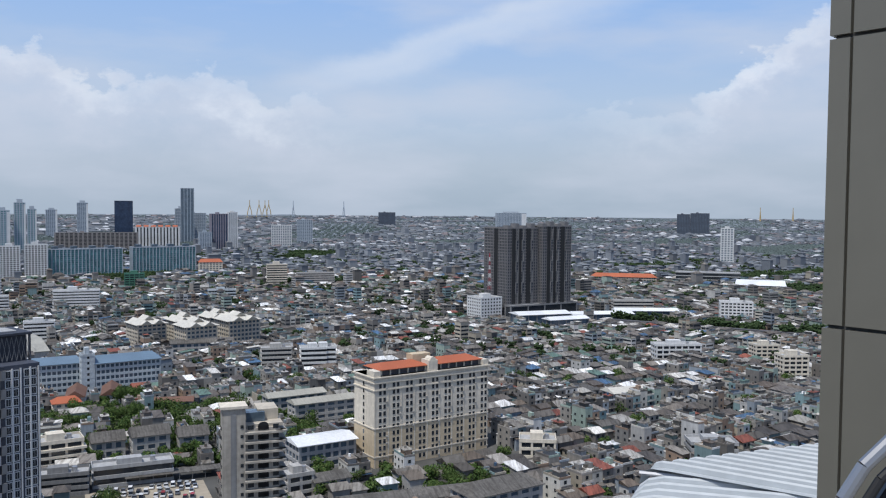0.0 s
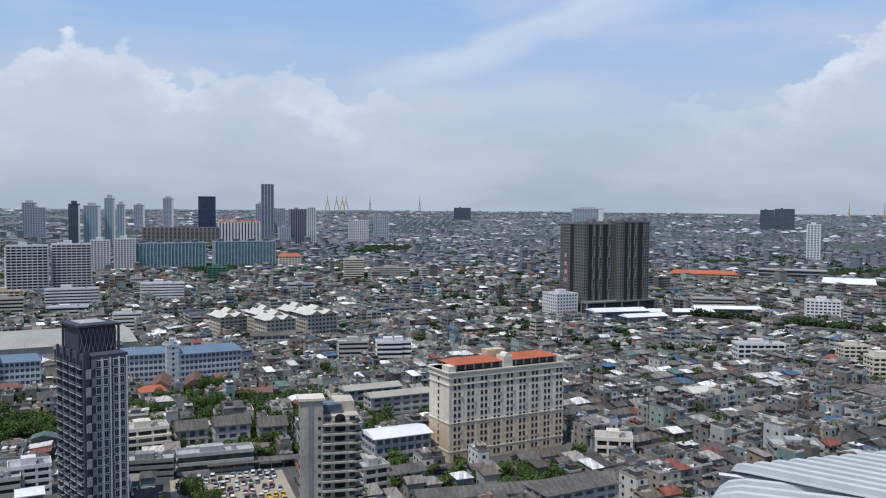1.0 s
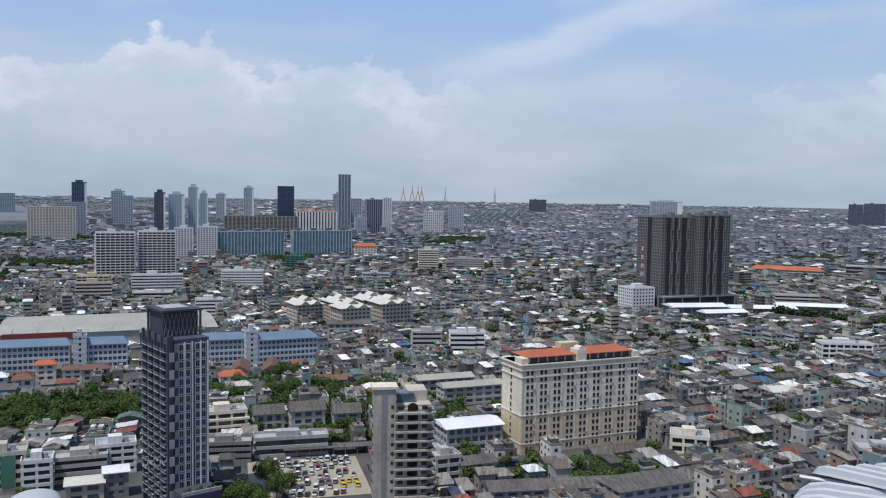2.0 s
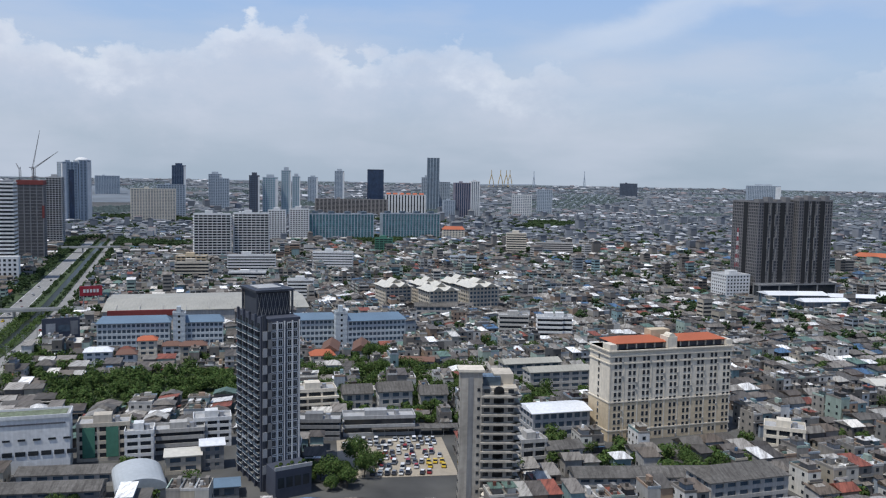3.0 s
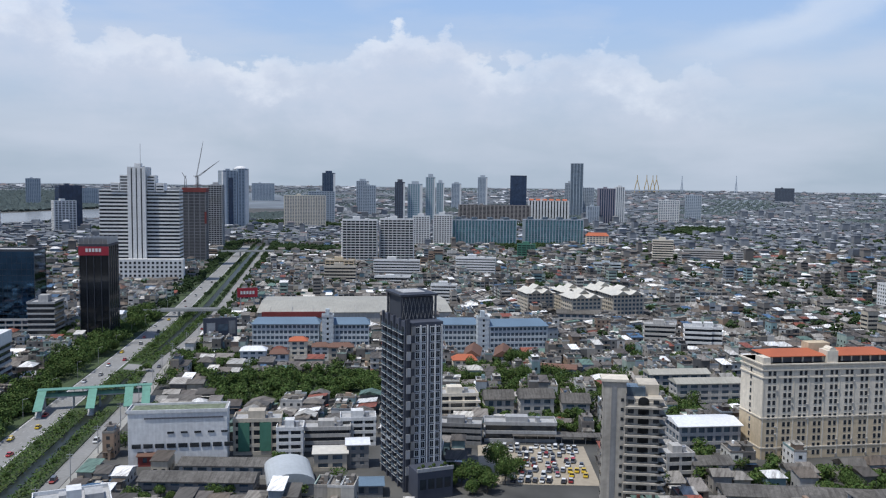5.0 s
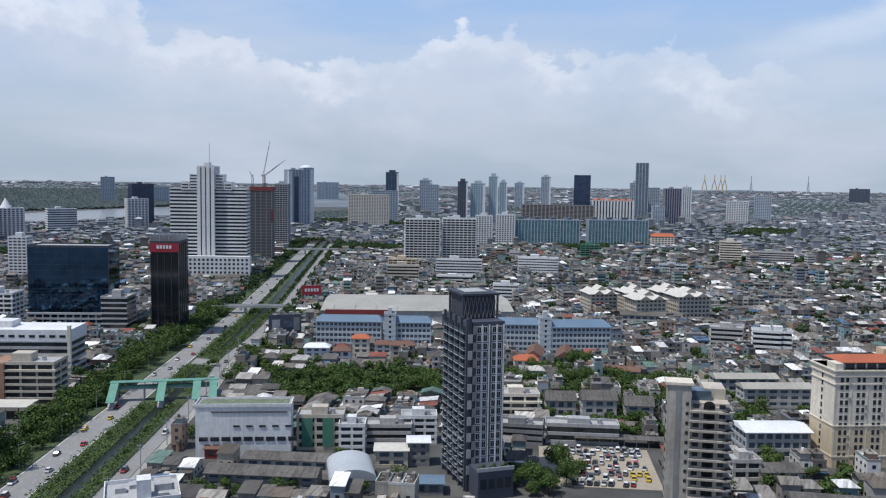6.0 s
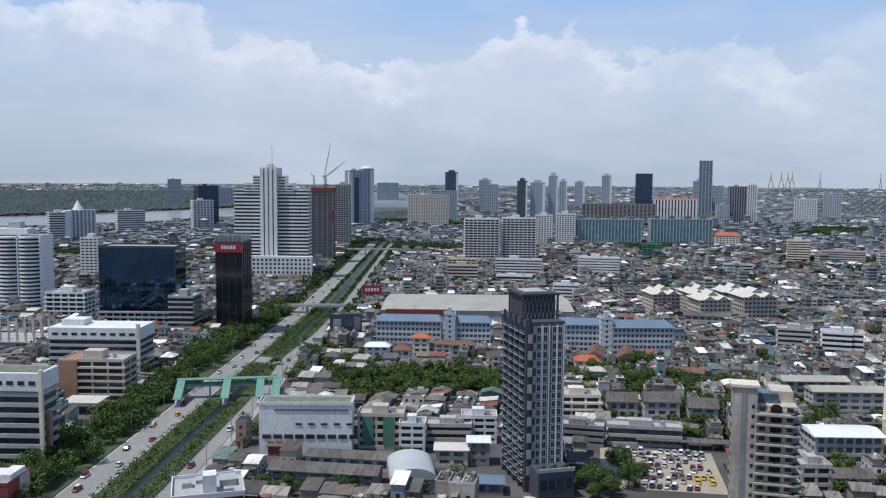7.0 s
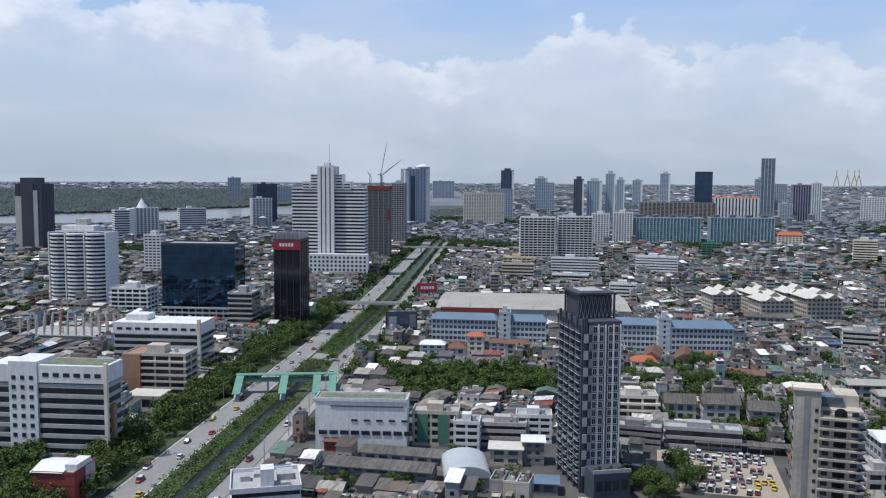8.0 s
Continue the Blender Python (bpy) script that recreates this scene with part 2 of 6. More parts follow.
ROOFS = [(0.105, 0.096, 0.086), (0.148, 0.134, 0.118), (0.076, 0.068, 0.060), (0.19, 0.176, 0.158), (0.135, 0.108, 0.086), (0.76, 0.77, 0.78), (0.108, 0.100, 0.090),
         (0.165, 0.150, 0.135), (0.070, 0.063, 0.058), (0.26, 0.245, 0.225), (0.120, 0.106, 0.096), (0.56, 0.54, 0.50), (0.092, 0.078, 0.068), (0.215, 0.068, 0.045), (0.140, 0.126, 0.114),
         (0.061, 0.123, 0.221), (0.175, 0.155, 0.135), (0.088, 0.079, 0.070), (0.105, 0.170, 0.145), (0.34, 0.32, 0.295), (0.80, 0.80, 0.80), (0.125, 0.106, 0.088), (0.31, 0.30, 0.28), (0.155, 0.136, 0.117), (0.46, 0.45, 0.43), (0.105, 0.092, 0.082), (0.22, 0.20, 0.18)]
M["housewall"] = mat("house_wall_render", WALLS, per="object", streak=0.3)
M["houseroof"] = mat("house_roof_sheet", ROOFS, per="object", rough=0.7, grain=1.2, sheet=0.45)
M["citywall"] = mat("city_wall_render", WALLS, per="island", streak=0.25)
M["cityroof"] = mat("city_roof_sheet", ROOFS, per="island", rough=0.7, grain=1.0, sheet=0.5)
# palettes for distant houses, with the blue-grey of haze painted in
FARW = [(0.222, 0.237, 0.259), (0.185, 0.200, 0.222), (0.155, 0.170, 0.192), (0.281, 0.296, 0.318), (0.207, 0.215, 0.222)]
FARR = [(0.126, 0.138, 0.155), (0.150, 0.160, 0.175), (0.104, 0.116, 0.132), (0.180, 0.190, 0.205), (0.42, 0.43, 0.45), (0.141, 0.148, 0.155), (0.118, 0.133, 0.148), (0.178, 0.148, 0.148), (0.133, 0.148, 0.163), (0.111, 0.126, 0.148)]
M["farcitywall"] = mat("hazed_wall_render", FARW, per="island")
M["farcityroof"] = mat("hazed_roof_sheet", FARR, per="island")


# ---- mesh helpers ----
class Mesh:
    """Collects boxes and panels, and makes one mesh of them."""

    def __init__(self):
        self.v, self.f, self.m = [], [], []

    def poly(self, pts, faces, mi=0):
        o = len(self.v)
        self.v.extend(pts)
        for f in faces:
            self.f.append([o + i for i in f])
            self.m.append(mi)

    def box(self, x0, x1, y0, y1, z0, z1, mi=0, m=None, bottom=True):
        p = [(x, y, z) for z in (z0, z1) for x, y in ((x0, y0), (x1, y0), (x1, y1), (x0, y1))]
        if m is not None:
            p = [tuple(m @ Vector(q)) for q in p]
        fs = [(4, 5, 6, 7), (0, 1, 5, 4), (1, 2, 6, 5), (2, 3, 7, 6), (3, 0, 4, 7)]
        self.poly(p, fs + [(3, 2, 1, 0)] if bottom else fs, mi)

    def gable(self, x0, x1, y0, y1, z, rise, over=0.4, mi=0, m=None, thick=0.12, hip=0.0):
        """A ridged roof along x with eaves, as a thick sheet."""
        x0, x1, y0, y1 = x0 - over, x1 + over, y0 - over, y1 + over
        ym = (y0 + y1) / 2
        lo = [(x0, y0, z), (x1, y0, z), (x1, y1, z), (x0, y1, z), (x0 + hip, ym, z + rise), (x1 - hip, ym, z + rise)]
        p = lo + [(a, b, c + thick) for a, b, c in lo]
        if m is not None:
            p = [tuple(m @ Vector(q)) for q in p]
        self.poly(p, [(6, 7, 11, 10), (8, 9, 10, 11), (1, 0, 4, 5), (3, 2, 5, 4), (0, 1, 7, 6), (2, 3, 9, 8), (1, 2, 8, 11, 7), (3, 0, 6, 10, 9), (0, 3, 4), (2, 1, 5)], mi)

    def cyl(self, r0, r1, z0, z1, n=8, mi=0, cx=0, cy=0, m=None):
        p = [(cx + r * math.cos(2 * math.pi * i / n), cy + r * math.sin(2 * math.pi * i / n), z) for r, z in ((r0, z0), (r1, z1)) for i in range(n)]
        if m is not None:
            p = [tuple(m @ Vector(q)) for q in p]
        self.poly(p, [(i, (i + 1) % n, n + (i + 1) % n, n + i) for i in range(n)] + [tuple(range(n, 2 * n)), tuple(reversed(range(n)))], mi)

    def beam(self, a, b, w, mi=0, n=4):
        a, b = Vector(a), Vector(b)
        q = (b - a).to_track_quat("Z", "Y").to_matrix().to_4x4()
        self.cyl(w / 2, w / 2, 0, (b - a).length, n, mi, m=Matrix.Translation(a) @ q)

    def done(self, name, mats):
        me = bpy.data.meshes.new(name)
        me.from_pydata(self.v, [], self.f)
        for m in mats if isinstance(mats, (list, tuple)) else [mats]:
            me.materials.append(m)
        me.polygons.foreach_set("material_index", self.m)
        me.update()
        return me


def thing(name, label, category, m, group="", kind=""):
    ob = new(name)
    ob.matrix_world = m
    return tagged(ob, label, category, group, kind)


def part(name, me, parent, at=(0, 0, 0), rz=0, label=""):
    ob = new(name, me)
    ob.parent = parent
    ob.location, ob.rotation_euler = at, (0, 0, radians(rz))
    if label:
        ob["label"] = label
    return ob


cache = {}


def boxmesh(name, w, d, h, m):
    """A shared box with its corner at the origin."""
    key = (name, round(w, 2), round(d, 2), round(h, 2), m.name)
    if key not in cache:
        b = Mesh()
        b.box(0, w, 0, d, 0, h)
        cache[key] = b.done(name, m)
    return cache[key]


# ---- plan ----
ROAD = radians(122)
RV, RN = Vector((math.cos(ROAD), math.sin(ROAD))), Vector((math.sin(ROAD), -math.cos(ROAD)))


def along(a, s):
    """A place by the avenue: a metres along it, s metres to its right."""
    far = 0.03 * max(0.0, a - 680)
    if s > -113.5:  # the canal widens and the narrow road swings out and back
        return RV * a + RN * (s + 6.0 - far - 4.5 * math.exp(-((a - 488) / 48) ** 2))
    return RV * a + RN * (s + 2.0 - far)


FOOT, ROAD_FOOT = [], []  # footprints that the small houses keep clear of


def keep_clear(x, y, yaw, w, d, pad=3.0):
    FOOT.append((x, y, math.cos(radians(yaw)), math.sin(radians(yaw)), w, d, pad))


def is_clear(px, py, r=0.0):
    for x, y, c, s, w, d, pad in FOOT + ROAD_FOOT:
        dx, dy = px - x, py - y
        u, v = dx * c + dy * s, -dx * s + dy * c
        if -pad - r < u < w + pad + r and -pad - r < v < d + pad + r:
            return False
    return True


def ground_z(r):
    return 0.0 if r < 3000 else 62 * ((r - 3000) / 1950) ** 1.4


# ---- towers and blocks ----
def tower(name, label, x, y, yaw, w, d, h, wall="white", glass="glass", fl=3.0, bay=4.0, sill=1.2, pier=0.9, style="grid", roof="plain", parapet=1.1, cat="building", group="", z0=0.0, deep=0.45):
    """A block of storeys: a glazed body behind floor bands and piers that stand proud of it."""
    zb = ground_z(math.hypot(x, y)) + z0
    t = thing(name, label, cat, pose(x, y, zb, 0, 0, yaw), group)
    keep_clear(x, y, yaw, w, d)
    mw, mg = M[wall], M[glass]
    part("body", boxmesh("body", w - 2 * deep, d - 2 * deep, h - 0.3, mg), t, (deep, deep, 0), label="glazing behind the floor bands")
    n = max(1, round(h / fl))
    fh = h / n
    if style in ("grid", "bands", "balcony"):
        out = 0.9 if style == "balcony" else 0.0
        band = boxmesh("spandrel", w + 2 * out, d + 2 * out, sill if style != "balcony" else 0.95, mw)
        for i in range(n):
            part("spandrel", band, t, (-out, -out, i * fh - (0.0 if i == 0 else 0.25)))
    if style in ("grid", "fins", "balcony"):
        off = 0.06 if style != "fins" else -0.12
        nb, mb = max(1, round(w / bay)), max(1, round(d / bay))
        fin = boxmesh("pier", pier, d - 2 * off, h, mw)
        for i in range(1, nb):
            part("pier", fin, t, (i * (w - pier) / nb, off, 0))
        fin = boxmesh("side_pier", w - 2 * off - 0.02, pier, h - 0.02, mw)
        for i in range(1, mb):
            part("pier", fin, t, (off + 0.01, i * (d - pier) / mb, 0))
        post = boxmesh("corner_post", pier, pier, h - 0.01, mw)
        for cx in (off, w - pier - off):
            for cy in (off, d - pier - off):
                part("corner_post", post, t, (cx, cy, 0))
    b = Mesh()
    b.box(-0.1, w + 0.1, -0.1, d + 0.1, h - 0.35, h)
    for q in ((-0.1, w + 0.1, -0.1, 0.2), (-0.1, w + 0.1, d - 0.2, d + 0.1), (-0.1, 0.2, 0.2, d - 0.2), (w - 0.2, w + 0.1, 0.2, d - 0.2)):
        b.box(*q, h, h + parapet)
    part("parapet", b.done("parapet", mw), t)
    part("roof_slab", boxmesh("roof_slab", w - 0.5, d - 0.5, 0.12, M["lightgrey"]), t, (0.25, 0.25, h), label="pale concrete roof deck")
    if roof == "plain":
        pw, pd = min(w * 0.35, 9), min(d * 0.5, 7)
        part("plant_room", boxmesh("plant_room", pw, pd, min(4.5, h * 0.12 + 1.5), mw), t, (w * 0.3, d * 0.3, h + 0.1))
        tank = Mesh()
        tank.cyl(1.0, 1.0, 0, 1.9, 10)
        part("water_tank", tank.done("water_tank", M["metal"]), t, (w * 0.75, d * 0.5, h + 0.1))
    return t


def hip_block(name, label, x, y, yaw, w, d, h, wall, roofm, rise, fl=3.0, bay=3.5, sill=1.3, pier=1.0, glass="bluewin", over=0.8, hip=None, group=""):
    t = tower(name, label, x, y, yaw, w, d, h, wall=wall, glass=glass, fl=fl, bay=bay, sill=sill, pier=pier, roof="none", parapet=0.05, group=group)
    b = Mesh()
    b.gable(0, w, 0, d, h + 0.1, rise, over=over, hip=d * 0.45 if hip is None else hip, thick=0.25)
    part("roof", b.done("roof", M[roofm]), t)
    return t



# ---- ground, water and roads ----
def ground():
    b = Mesh()
    rings = [0, 60, 200, 500, 1000, 1800, 2600, 3000, 3300, 3600, 3900, 4200, 4500, 4750, 4950]
    far = rings.index(3000)
    n = 96
    b.v = [(r * math.cos(2 * math.pi * i / n), r * math.sin(2 * math.pi * i / n), ground_z(r)) for r in rings[1:] for i in range(n)] + [(0, 0, 0)]
    c = len(b.v) - 1
    for i in range(n):
        b.f.append([c, i, (i + 1) % n])
        for k in range(len(rings) - 2):
            b.f.append([k * n + i, (k + 1) * n + i, (k + 1) * n + (i + 1) % n, k * n + (i + 1) % n])
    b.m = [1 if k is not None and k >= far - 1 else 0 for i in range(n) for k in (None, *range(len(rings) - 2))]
    # rings beyond 3000 m take a blue-grey that imitates haze over land
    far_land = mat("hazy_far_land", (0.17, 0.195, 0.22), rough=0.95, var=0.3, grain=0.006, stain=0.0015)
    m = mat("city_ground", (0.10, 0.098, 0.092), rough=0.95, var=0.5, grain=0.05, stain=0.004)
    tagged(new("ground", b.done("ground", [m, far_land])), "flat city ground of dark paving, yards and earth, haze-tinted far off", "ground", kind="structure")


def strip(name, label, category, pts_l, pts_r, z, thick, m):
    """A sheet with thickness between two lines on the plan."""
    b = Mesh()
    n = len(pts_l)
    p = [(q[0], q[1], zz) for zz in (z, z - thick) for line in (pts_l, pts_r) for q in line]
    fs = []
    for i in range(n - 1):
        fs += [(i, n + i, n + i + 1, i + 1), (i, i + 1, 2 * n + i + 1, 2 * n + i), (n + i + 1, n + i, 3 * n + i, 3 * n + i + 1)]
    fs += [(n, 0, 2 * n, 3 * n), (n - 1, 2 * n - 1, 4 * n - 1, 3 * n - 1)]
    b.poly(p, fs)
    return tagged(new(name, b.done(name, M[m])), label, category, kind="structure")


def lane(s0, s1, a0=-120, a1=1340, step=20):
    k = [a0 + i * step for i in range(int((a1 - a0) / step) + 1)]
    return [along(a, s0) for a in k], [along(a, s1) for a in k]


ground()
strip("road_1", "worn grey asphalt avenue with several lanes", "road", *lane(-136, -123.3), 0.12, 0.3, "asphalt")
strip("road_2", "narrow pale asphalt road beside the canal", "road", *lane(-107, -101), 0.12, 0.3, "asphalt")
strip("median", "grassy canal bank between the two roads", "verge", *lane(-122.9, -114.6), 0.25, 0.4, "grass")
strip("median", "grassy canal bank between the two roads", "verge", *lane(-113.4, -107.4), 0.25, 0.4, "grass")
strip("water_1", "dark still water of a narrow canal", "canal", *lane(-114.6, -113.4), 0.03, 0.2, "canal")
strip("pavement", "strip of worn grass and paving by the avenue", "verge", *lane(-146, -136.4), 0.22, 0.4, "grass")
strip("pavement", "pale concrete footway along the narrow road", "footway", *lane(-100.6, -97.5), 0.22, 0.4, "paving")
for s in (-135.6, -123.9):
    strip("road_line", "solid white line painted along the avenue", "road marking", *lane(s, s + 0.25), 0.128, 0.006, "paint")
b = Mesh()
for s in (-132.0, -127.6):
    for k in range(-10, 130):
        p0 = along(k * 8, s)
        b.box(0, 3.0, -0.09, 0.09, 0.122, 0.13, m=Matrix.Translation((p0.x, p0.y, 0)) @ Matrix.Rotation(ROAD, 4, "Z"))
tagged(new("lane_dashes", b.done("lane_dashes", M["kerb"])), "dashed white lane lines on the avenue", "road marking", kind="stuff")
for k in range(-3, 27):
    ax = along(k * 50, -96)
    ROAD_FOOT.append((ax.x, ax.y, math.cos(ROAD), math.sin(ROAD), 51, 52, 0))
for a, up, wide in ((651, 4.6, 7), (1158, 6.0, 10)):  # flyovers across the avenue
    o, e = along(a, -150), along(a + 4, -84)
    t = thing("flyover", "pale concrete flyover crossing the avenue", "flyover", pose(o.x, o.y, 0, 0, 0, math.degrees(math.atan2(e.y - o.y, e.x - o.x))))
    ln = (e - o).length
    part("deck", boxmesh("deck", ln, wide, 1.0, M["kerb"]), t, (0, 0, up))
    for y in (0, wide - 0.3):
        part("parapet", boxmesh("parapet", ln, 0.3, 0.9, M["kerb"]), t, (0, y, up + 1.0))
    for k in range(4):
        part("pier", boxmesh("pier", 1.4, wide - 2, up, M["lightgrey"]), t, (6 + k * (ln - 14) / 3, 1, 0))
link = [along(a, -121.5) for a in (476, 490)], [along(a, -106.8) for a in (470, 484)]
strip("road_3", "short paved link between the avenue and the narrow road", "road", [link[0][1], link[0][0]], [link[1][1], link[1][0]], 0.30, 0.3, "asphalt")
strip("water_2", "wide muddy river beyond the city", "river", [(-2300, 900), (-2070, 1194), (-2027, 1421), (-2120, 1799), (-2260, 2400), (-2600, 3200)],
      [(-1880, 780), (-1710, 988), (-1639, 1148), (-1673, 1366), (-1760, 1900), (-2050, 2700)], 0.3, 0.5, "river")
strip("water_2", "bend of the muddy river far off", "river", [(-900, 3900), (-500, 4050), (300, 4100)], [(-880, 3780), (-480, 3930), (320, 4020)], 22, 1, "river")

# ---- the tall buildings, from the avenue's far side to the right ----
tower("office_block", "white banded office block with dark window strips", -668, 617, 32, 77, 20, 91, style="bands", sill=1.7, fl=3.6, parapet=0.6, roof="none")
t = tower("office_block", "white banded office tower core with stepped crown", -641, 628, 32, 17, 26, 113, style="fins", bay=6, pier=3.4, fl=3.6)
for a, h2 in ((-8.4, 16), (17.4, 16), (-17, 8.5), (26, 8.5)):
    part("crown_step", boxmesh("crown_step", 8, 15, h2, M["white"]), t, (a, 4, 90))
    for k in range(int(h2 / 3)):
        part("crown_window", boxmesh("crown_window", 6.6, 0.2, 1.3, M["glass"]), t, (a + 0.7, 3.9, 91.5 + k * 3))
part("base_wing", boxmesh("base_wing", 88, 8, 24, M["white"]), t, (-34, -9, 0))
wnd = boxmesh("window", 2.2, 0.3, 2.2, M["glass"])
for i in range(20):
    for k in range(5):
        part("window", wnd, t, (-32 + i * 4.3, -9.1, 2.5 + k * 4.2))
part("mast", boxmesh("mast", 0.35, 0.35, 24, M["metal"]), t, (11, 6, 113))


def round_apartment():
    t = thing("apartment_tower", "white apartment tower with curved balconies", "building", pose(-625, 358, 0, 0, 0, 32))
    keep_clear(-650, 335, 32, 48, 34)
    b = Mesh()
    b.box(-22, 22, -6, 13, 0, 60)
    part("body", b.done("body", M["glass"]), t)
    slab = Mesh()
    for cx, r in ((-14, 7.6), (0, 8.6), (14, 7.6)):
        slab.cyl(r, r, 0, 1.25, 24, cx=cx, cy=-5)
    slab.box(-23.5, 23.5, -6.5, 14, 0.02, 1.23)
    me = slab.done("balcony", M["white"])
    for i in range(21):
        part("balcony", me, t, (0, 0, i * 2.9))
    fin = boxmesh("pier", 0.9, 20, 60, M["white"])
    for x in (-23.3, -8, 7.2, 22.4):
        part("pier", fin, t, (x, -7.0 if abs(x) > 10 else -11.0, 0))
    part("roof_house", boxmesh("roof_house", 26, 12, 4, M["white"]), t, (-13, -5, 61))
    part("roof_house", boxmesh("roof_house", 9, 7, 9, M["offwhite"]), t, (-3, -2, 61))


round_apartment()
tower("residential_tower", "dark grey residential tower with paler ends", -1159, 571, 32, 37, 32, 90, wall="charcoal", style="grid", bay=9, pier=5.0, roof="none")
for x, y, w, d, h2, m in ((-1159, 571, 9, 33, 74, "offwhite"), (-1137, 584, 6, 33, 82, "lightgrey"), (-1152, 575, 18, 30, 99, "charcoal")):
    part("flank", boxmesh("flank", w, d - 1, h2, M[m]), bpy.data.objects["residential_tower"], ((x + 1159) / 0.85, -0.8, 0))
t = tower("glass_office", "blue mirror glass office cube on a banded podium", -520, 357, 32, 53, 22, 56, wall="charcoal", glass="mirror", style="fins", bay=27, pier=0.25, fl=4, roof="none", deep=0.2)
mull = boxmesh("mullion", 0.08, 0.1, 55, M["charcoal"])
for i in range(1, 18):
    part("mullion", mull, t, (i * 3, 0.12, 0))
tr = boxmesh("transom", 53, 0.1, 0.12, M["charcoal"])
for i in range(1, 14):
    part("transom", tr, t, (0, 0.14, i * 4))
for i in range(4):
    part("podium_ledge", boxmesh("podium_ledge", 56, 24, 1.2, M["lightgrey"]), t, (-1, -1.4, 0.5 + i * 3.4))
for i in range(12):
    part("podium_column", boxmesh("podium_column", 0.8, 0.8, 12, M["lightgrey"]), t, (-0.8 + i * 5, -1.2, 0))
tower("annex_block", "grey annex with stepped concrete ledges", -467, 372, 32, 17, 20, 24, wall="lightgrey", style="bands", sill=1.1, fl=3.6)
t = tower("glass_office", "black glass office slab with a red sign", -436, 386, 32, 18, 24, 61, wall="charcoal", glass="blackglass", style="fins", bay=4.5, pier=0.3, fl=3.8, roof="none", deep=0.25)
panel = part("sign_panel", boxmesh("sign_panel", 18.3, 0.5, 5.6, M["red"]), t, (-0.15, -0.35, 55), label="red sign panel with white lettering")
txt = Mesh()
for i in range(5):
    txt.box(4.2 + i * 2.0, 5.6 + i * 2.0, -0.1, 0, 0, 2.2)
part("lettering", txt.done("lettering", M["paint"]), panel, (0.15, -0.06, 2.2), label="white bars of lettering")
for i in range(7):
    part("screen_fin", boxmesh("screen_fin", 0.3, 24, 5, M["metal"]), t, (i * 2.9, 0, 61))


def construction_tower():
    t = tower("unfinished_tower", "bare concrete tower under construction with red netting", -711, 781, 32, 27, 20, 88, wall="grey", glass="mauve", style="grid", bay=6, sill=0.6, pier=1.0, fl=3.6, roof="none", parapet=0.2)
    part("safety_net", boxmesh("safety_net", 27.6, 20.6, 5, M["rust"]), t, (-0.3, -0.3, 87))
    part("safety_net", boxmesh("safety_net", 2.0, 6, 14, M["rust"]), t, (25.4, -0.3, 50))
    for (x, y, hh, ang, tilt, ln) in ((3, 5, 103, 150, 55, 9), (17, 8, 105, 20, 38, 32), (15, 12, 107, 50, 76, 42)):
        c = thing("tower_crane", "dark lattice tower crane on an unfinished tower", "crane", pose(-711, 781, 0, 0, 0, 32) @ pose(x, y, 91.5))
        b = Mesh()
        hh -= 91.5
        for dx in (-0.9, 0.9):
            for dy in (-0.9, 0.9):
                b.beam((dx, dy, 0), (dx, dy, hh), 0.35)
        for k in range(int(hh / 2)):
            b.beam((-0.9, -0.9, k * 2), (0.9, -0.9, k * 2 + 2), 0.2)
        part("mast", b.done("mast", M["darkgrey"]), c)
        b = Mesh()
        e = Vector((math.cos(radians(ang)) * math.cos(radians(tilt)), math.sin(radians(ang)) * math.cos(radians(tilt)), math.sin(radians(tilt)))) * ln
        o = Vector((0, 0, hh))
        b.beam(o + Vector((0.6, 0, 0)), o + e, 0.45)
        b.beam(o - Vector((0.6, 0, 0)), o + e, 0.45)
        b.beam(o + Vector((0, 0, 1.4)), o + e, 0.35)
        b.beam(o, o - e * 0.2 + Vector((0, 0, 5)), 0.8)
        part("jib", b.done("jib", M["darkgrey"]), c)


construction_tower()
tower("apartment_tower", "pale grey apartment tower with small balconies", -832, 966, 32, 20, 25, 93, wall="lightgrey", style="balcony", bay=4)
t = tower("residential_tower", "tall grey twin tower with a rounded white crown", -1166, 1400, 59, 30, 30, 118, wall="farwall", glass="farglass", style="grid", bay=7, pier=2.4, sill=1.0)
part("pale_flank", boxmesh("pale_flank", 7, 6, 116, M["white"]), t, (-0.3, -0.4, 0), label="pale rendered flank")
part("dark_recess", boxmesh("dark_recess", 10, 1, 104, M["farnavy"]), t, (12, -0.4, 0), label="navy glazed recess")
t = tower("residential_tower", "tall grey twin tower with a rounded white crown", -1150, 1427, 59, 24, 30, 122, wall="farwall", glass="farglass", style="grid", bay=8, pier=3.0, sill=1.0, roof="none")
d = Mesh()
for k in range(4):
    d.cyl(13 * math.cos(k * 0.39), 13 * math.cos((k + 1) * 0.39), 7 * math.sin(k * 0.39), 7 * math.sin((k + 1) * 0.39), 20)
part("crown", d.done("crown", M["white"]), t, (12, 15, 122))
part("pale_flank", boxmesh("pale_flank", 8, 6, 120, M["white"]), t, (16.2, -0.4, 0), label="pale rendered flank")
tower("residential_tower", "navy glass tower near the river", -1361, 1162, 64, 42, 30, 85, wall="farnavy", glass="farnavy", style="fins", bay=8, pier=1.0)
tower("apartment_tower", "white apartment block beside a navy tower", -1296, 1095, 64, 39, 20, 58, style="grid", bay=6, pier=1.8)
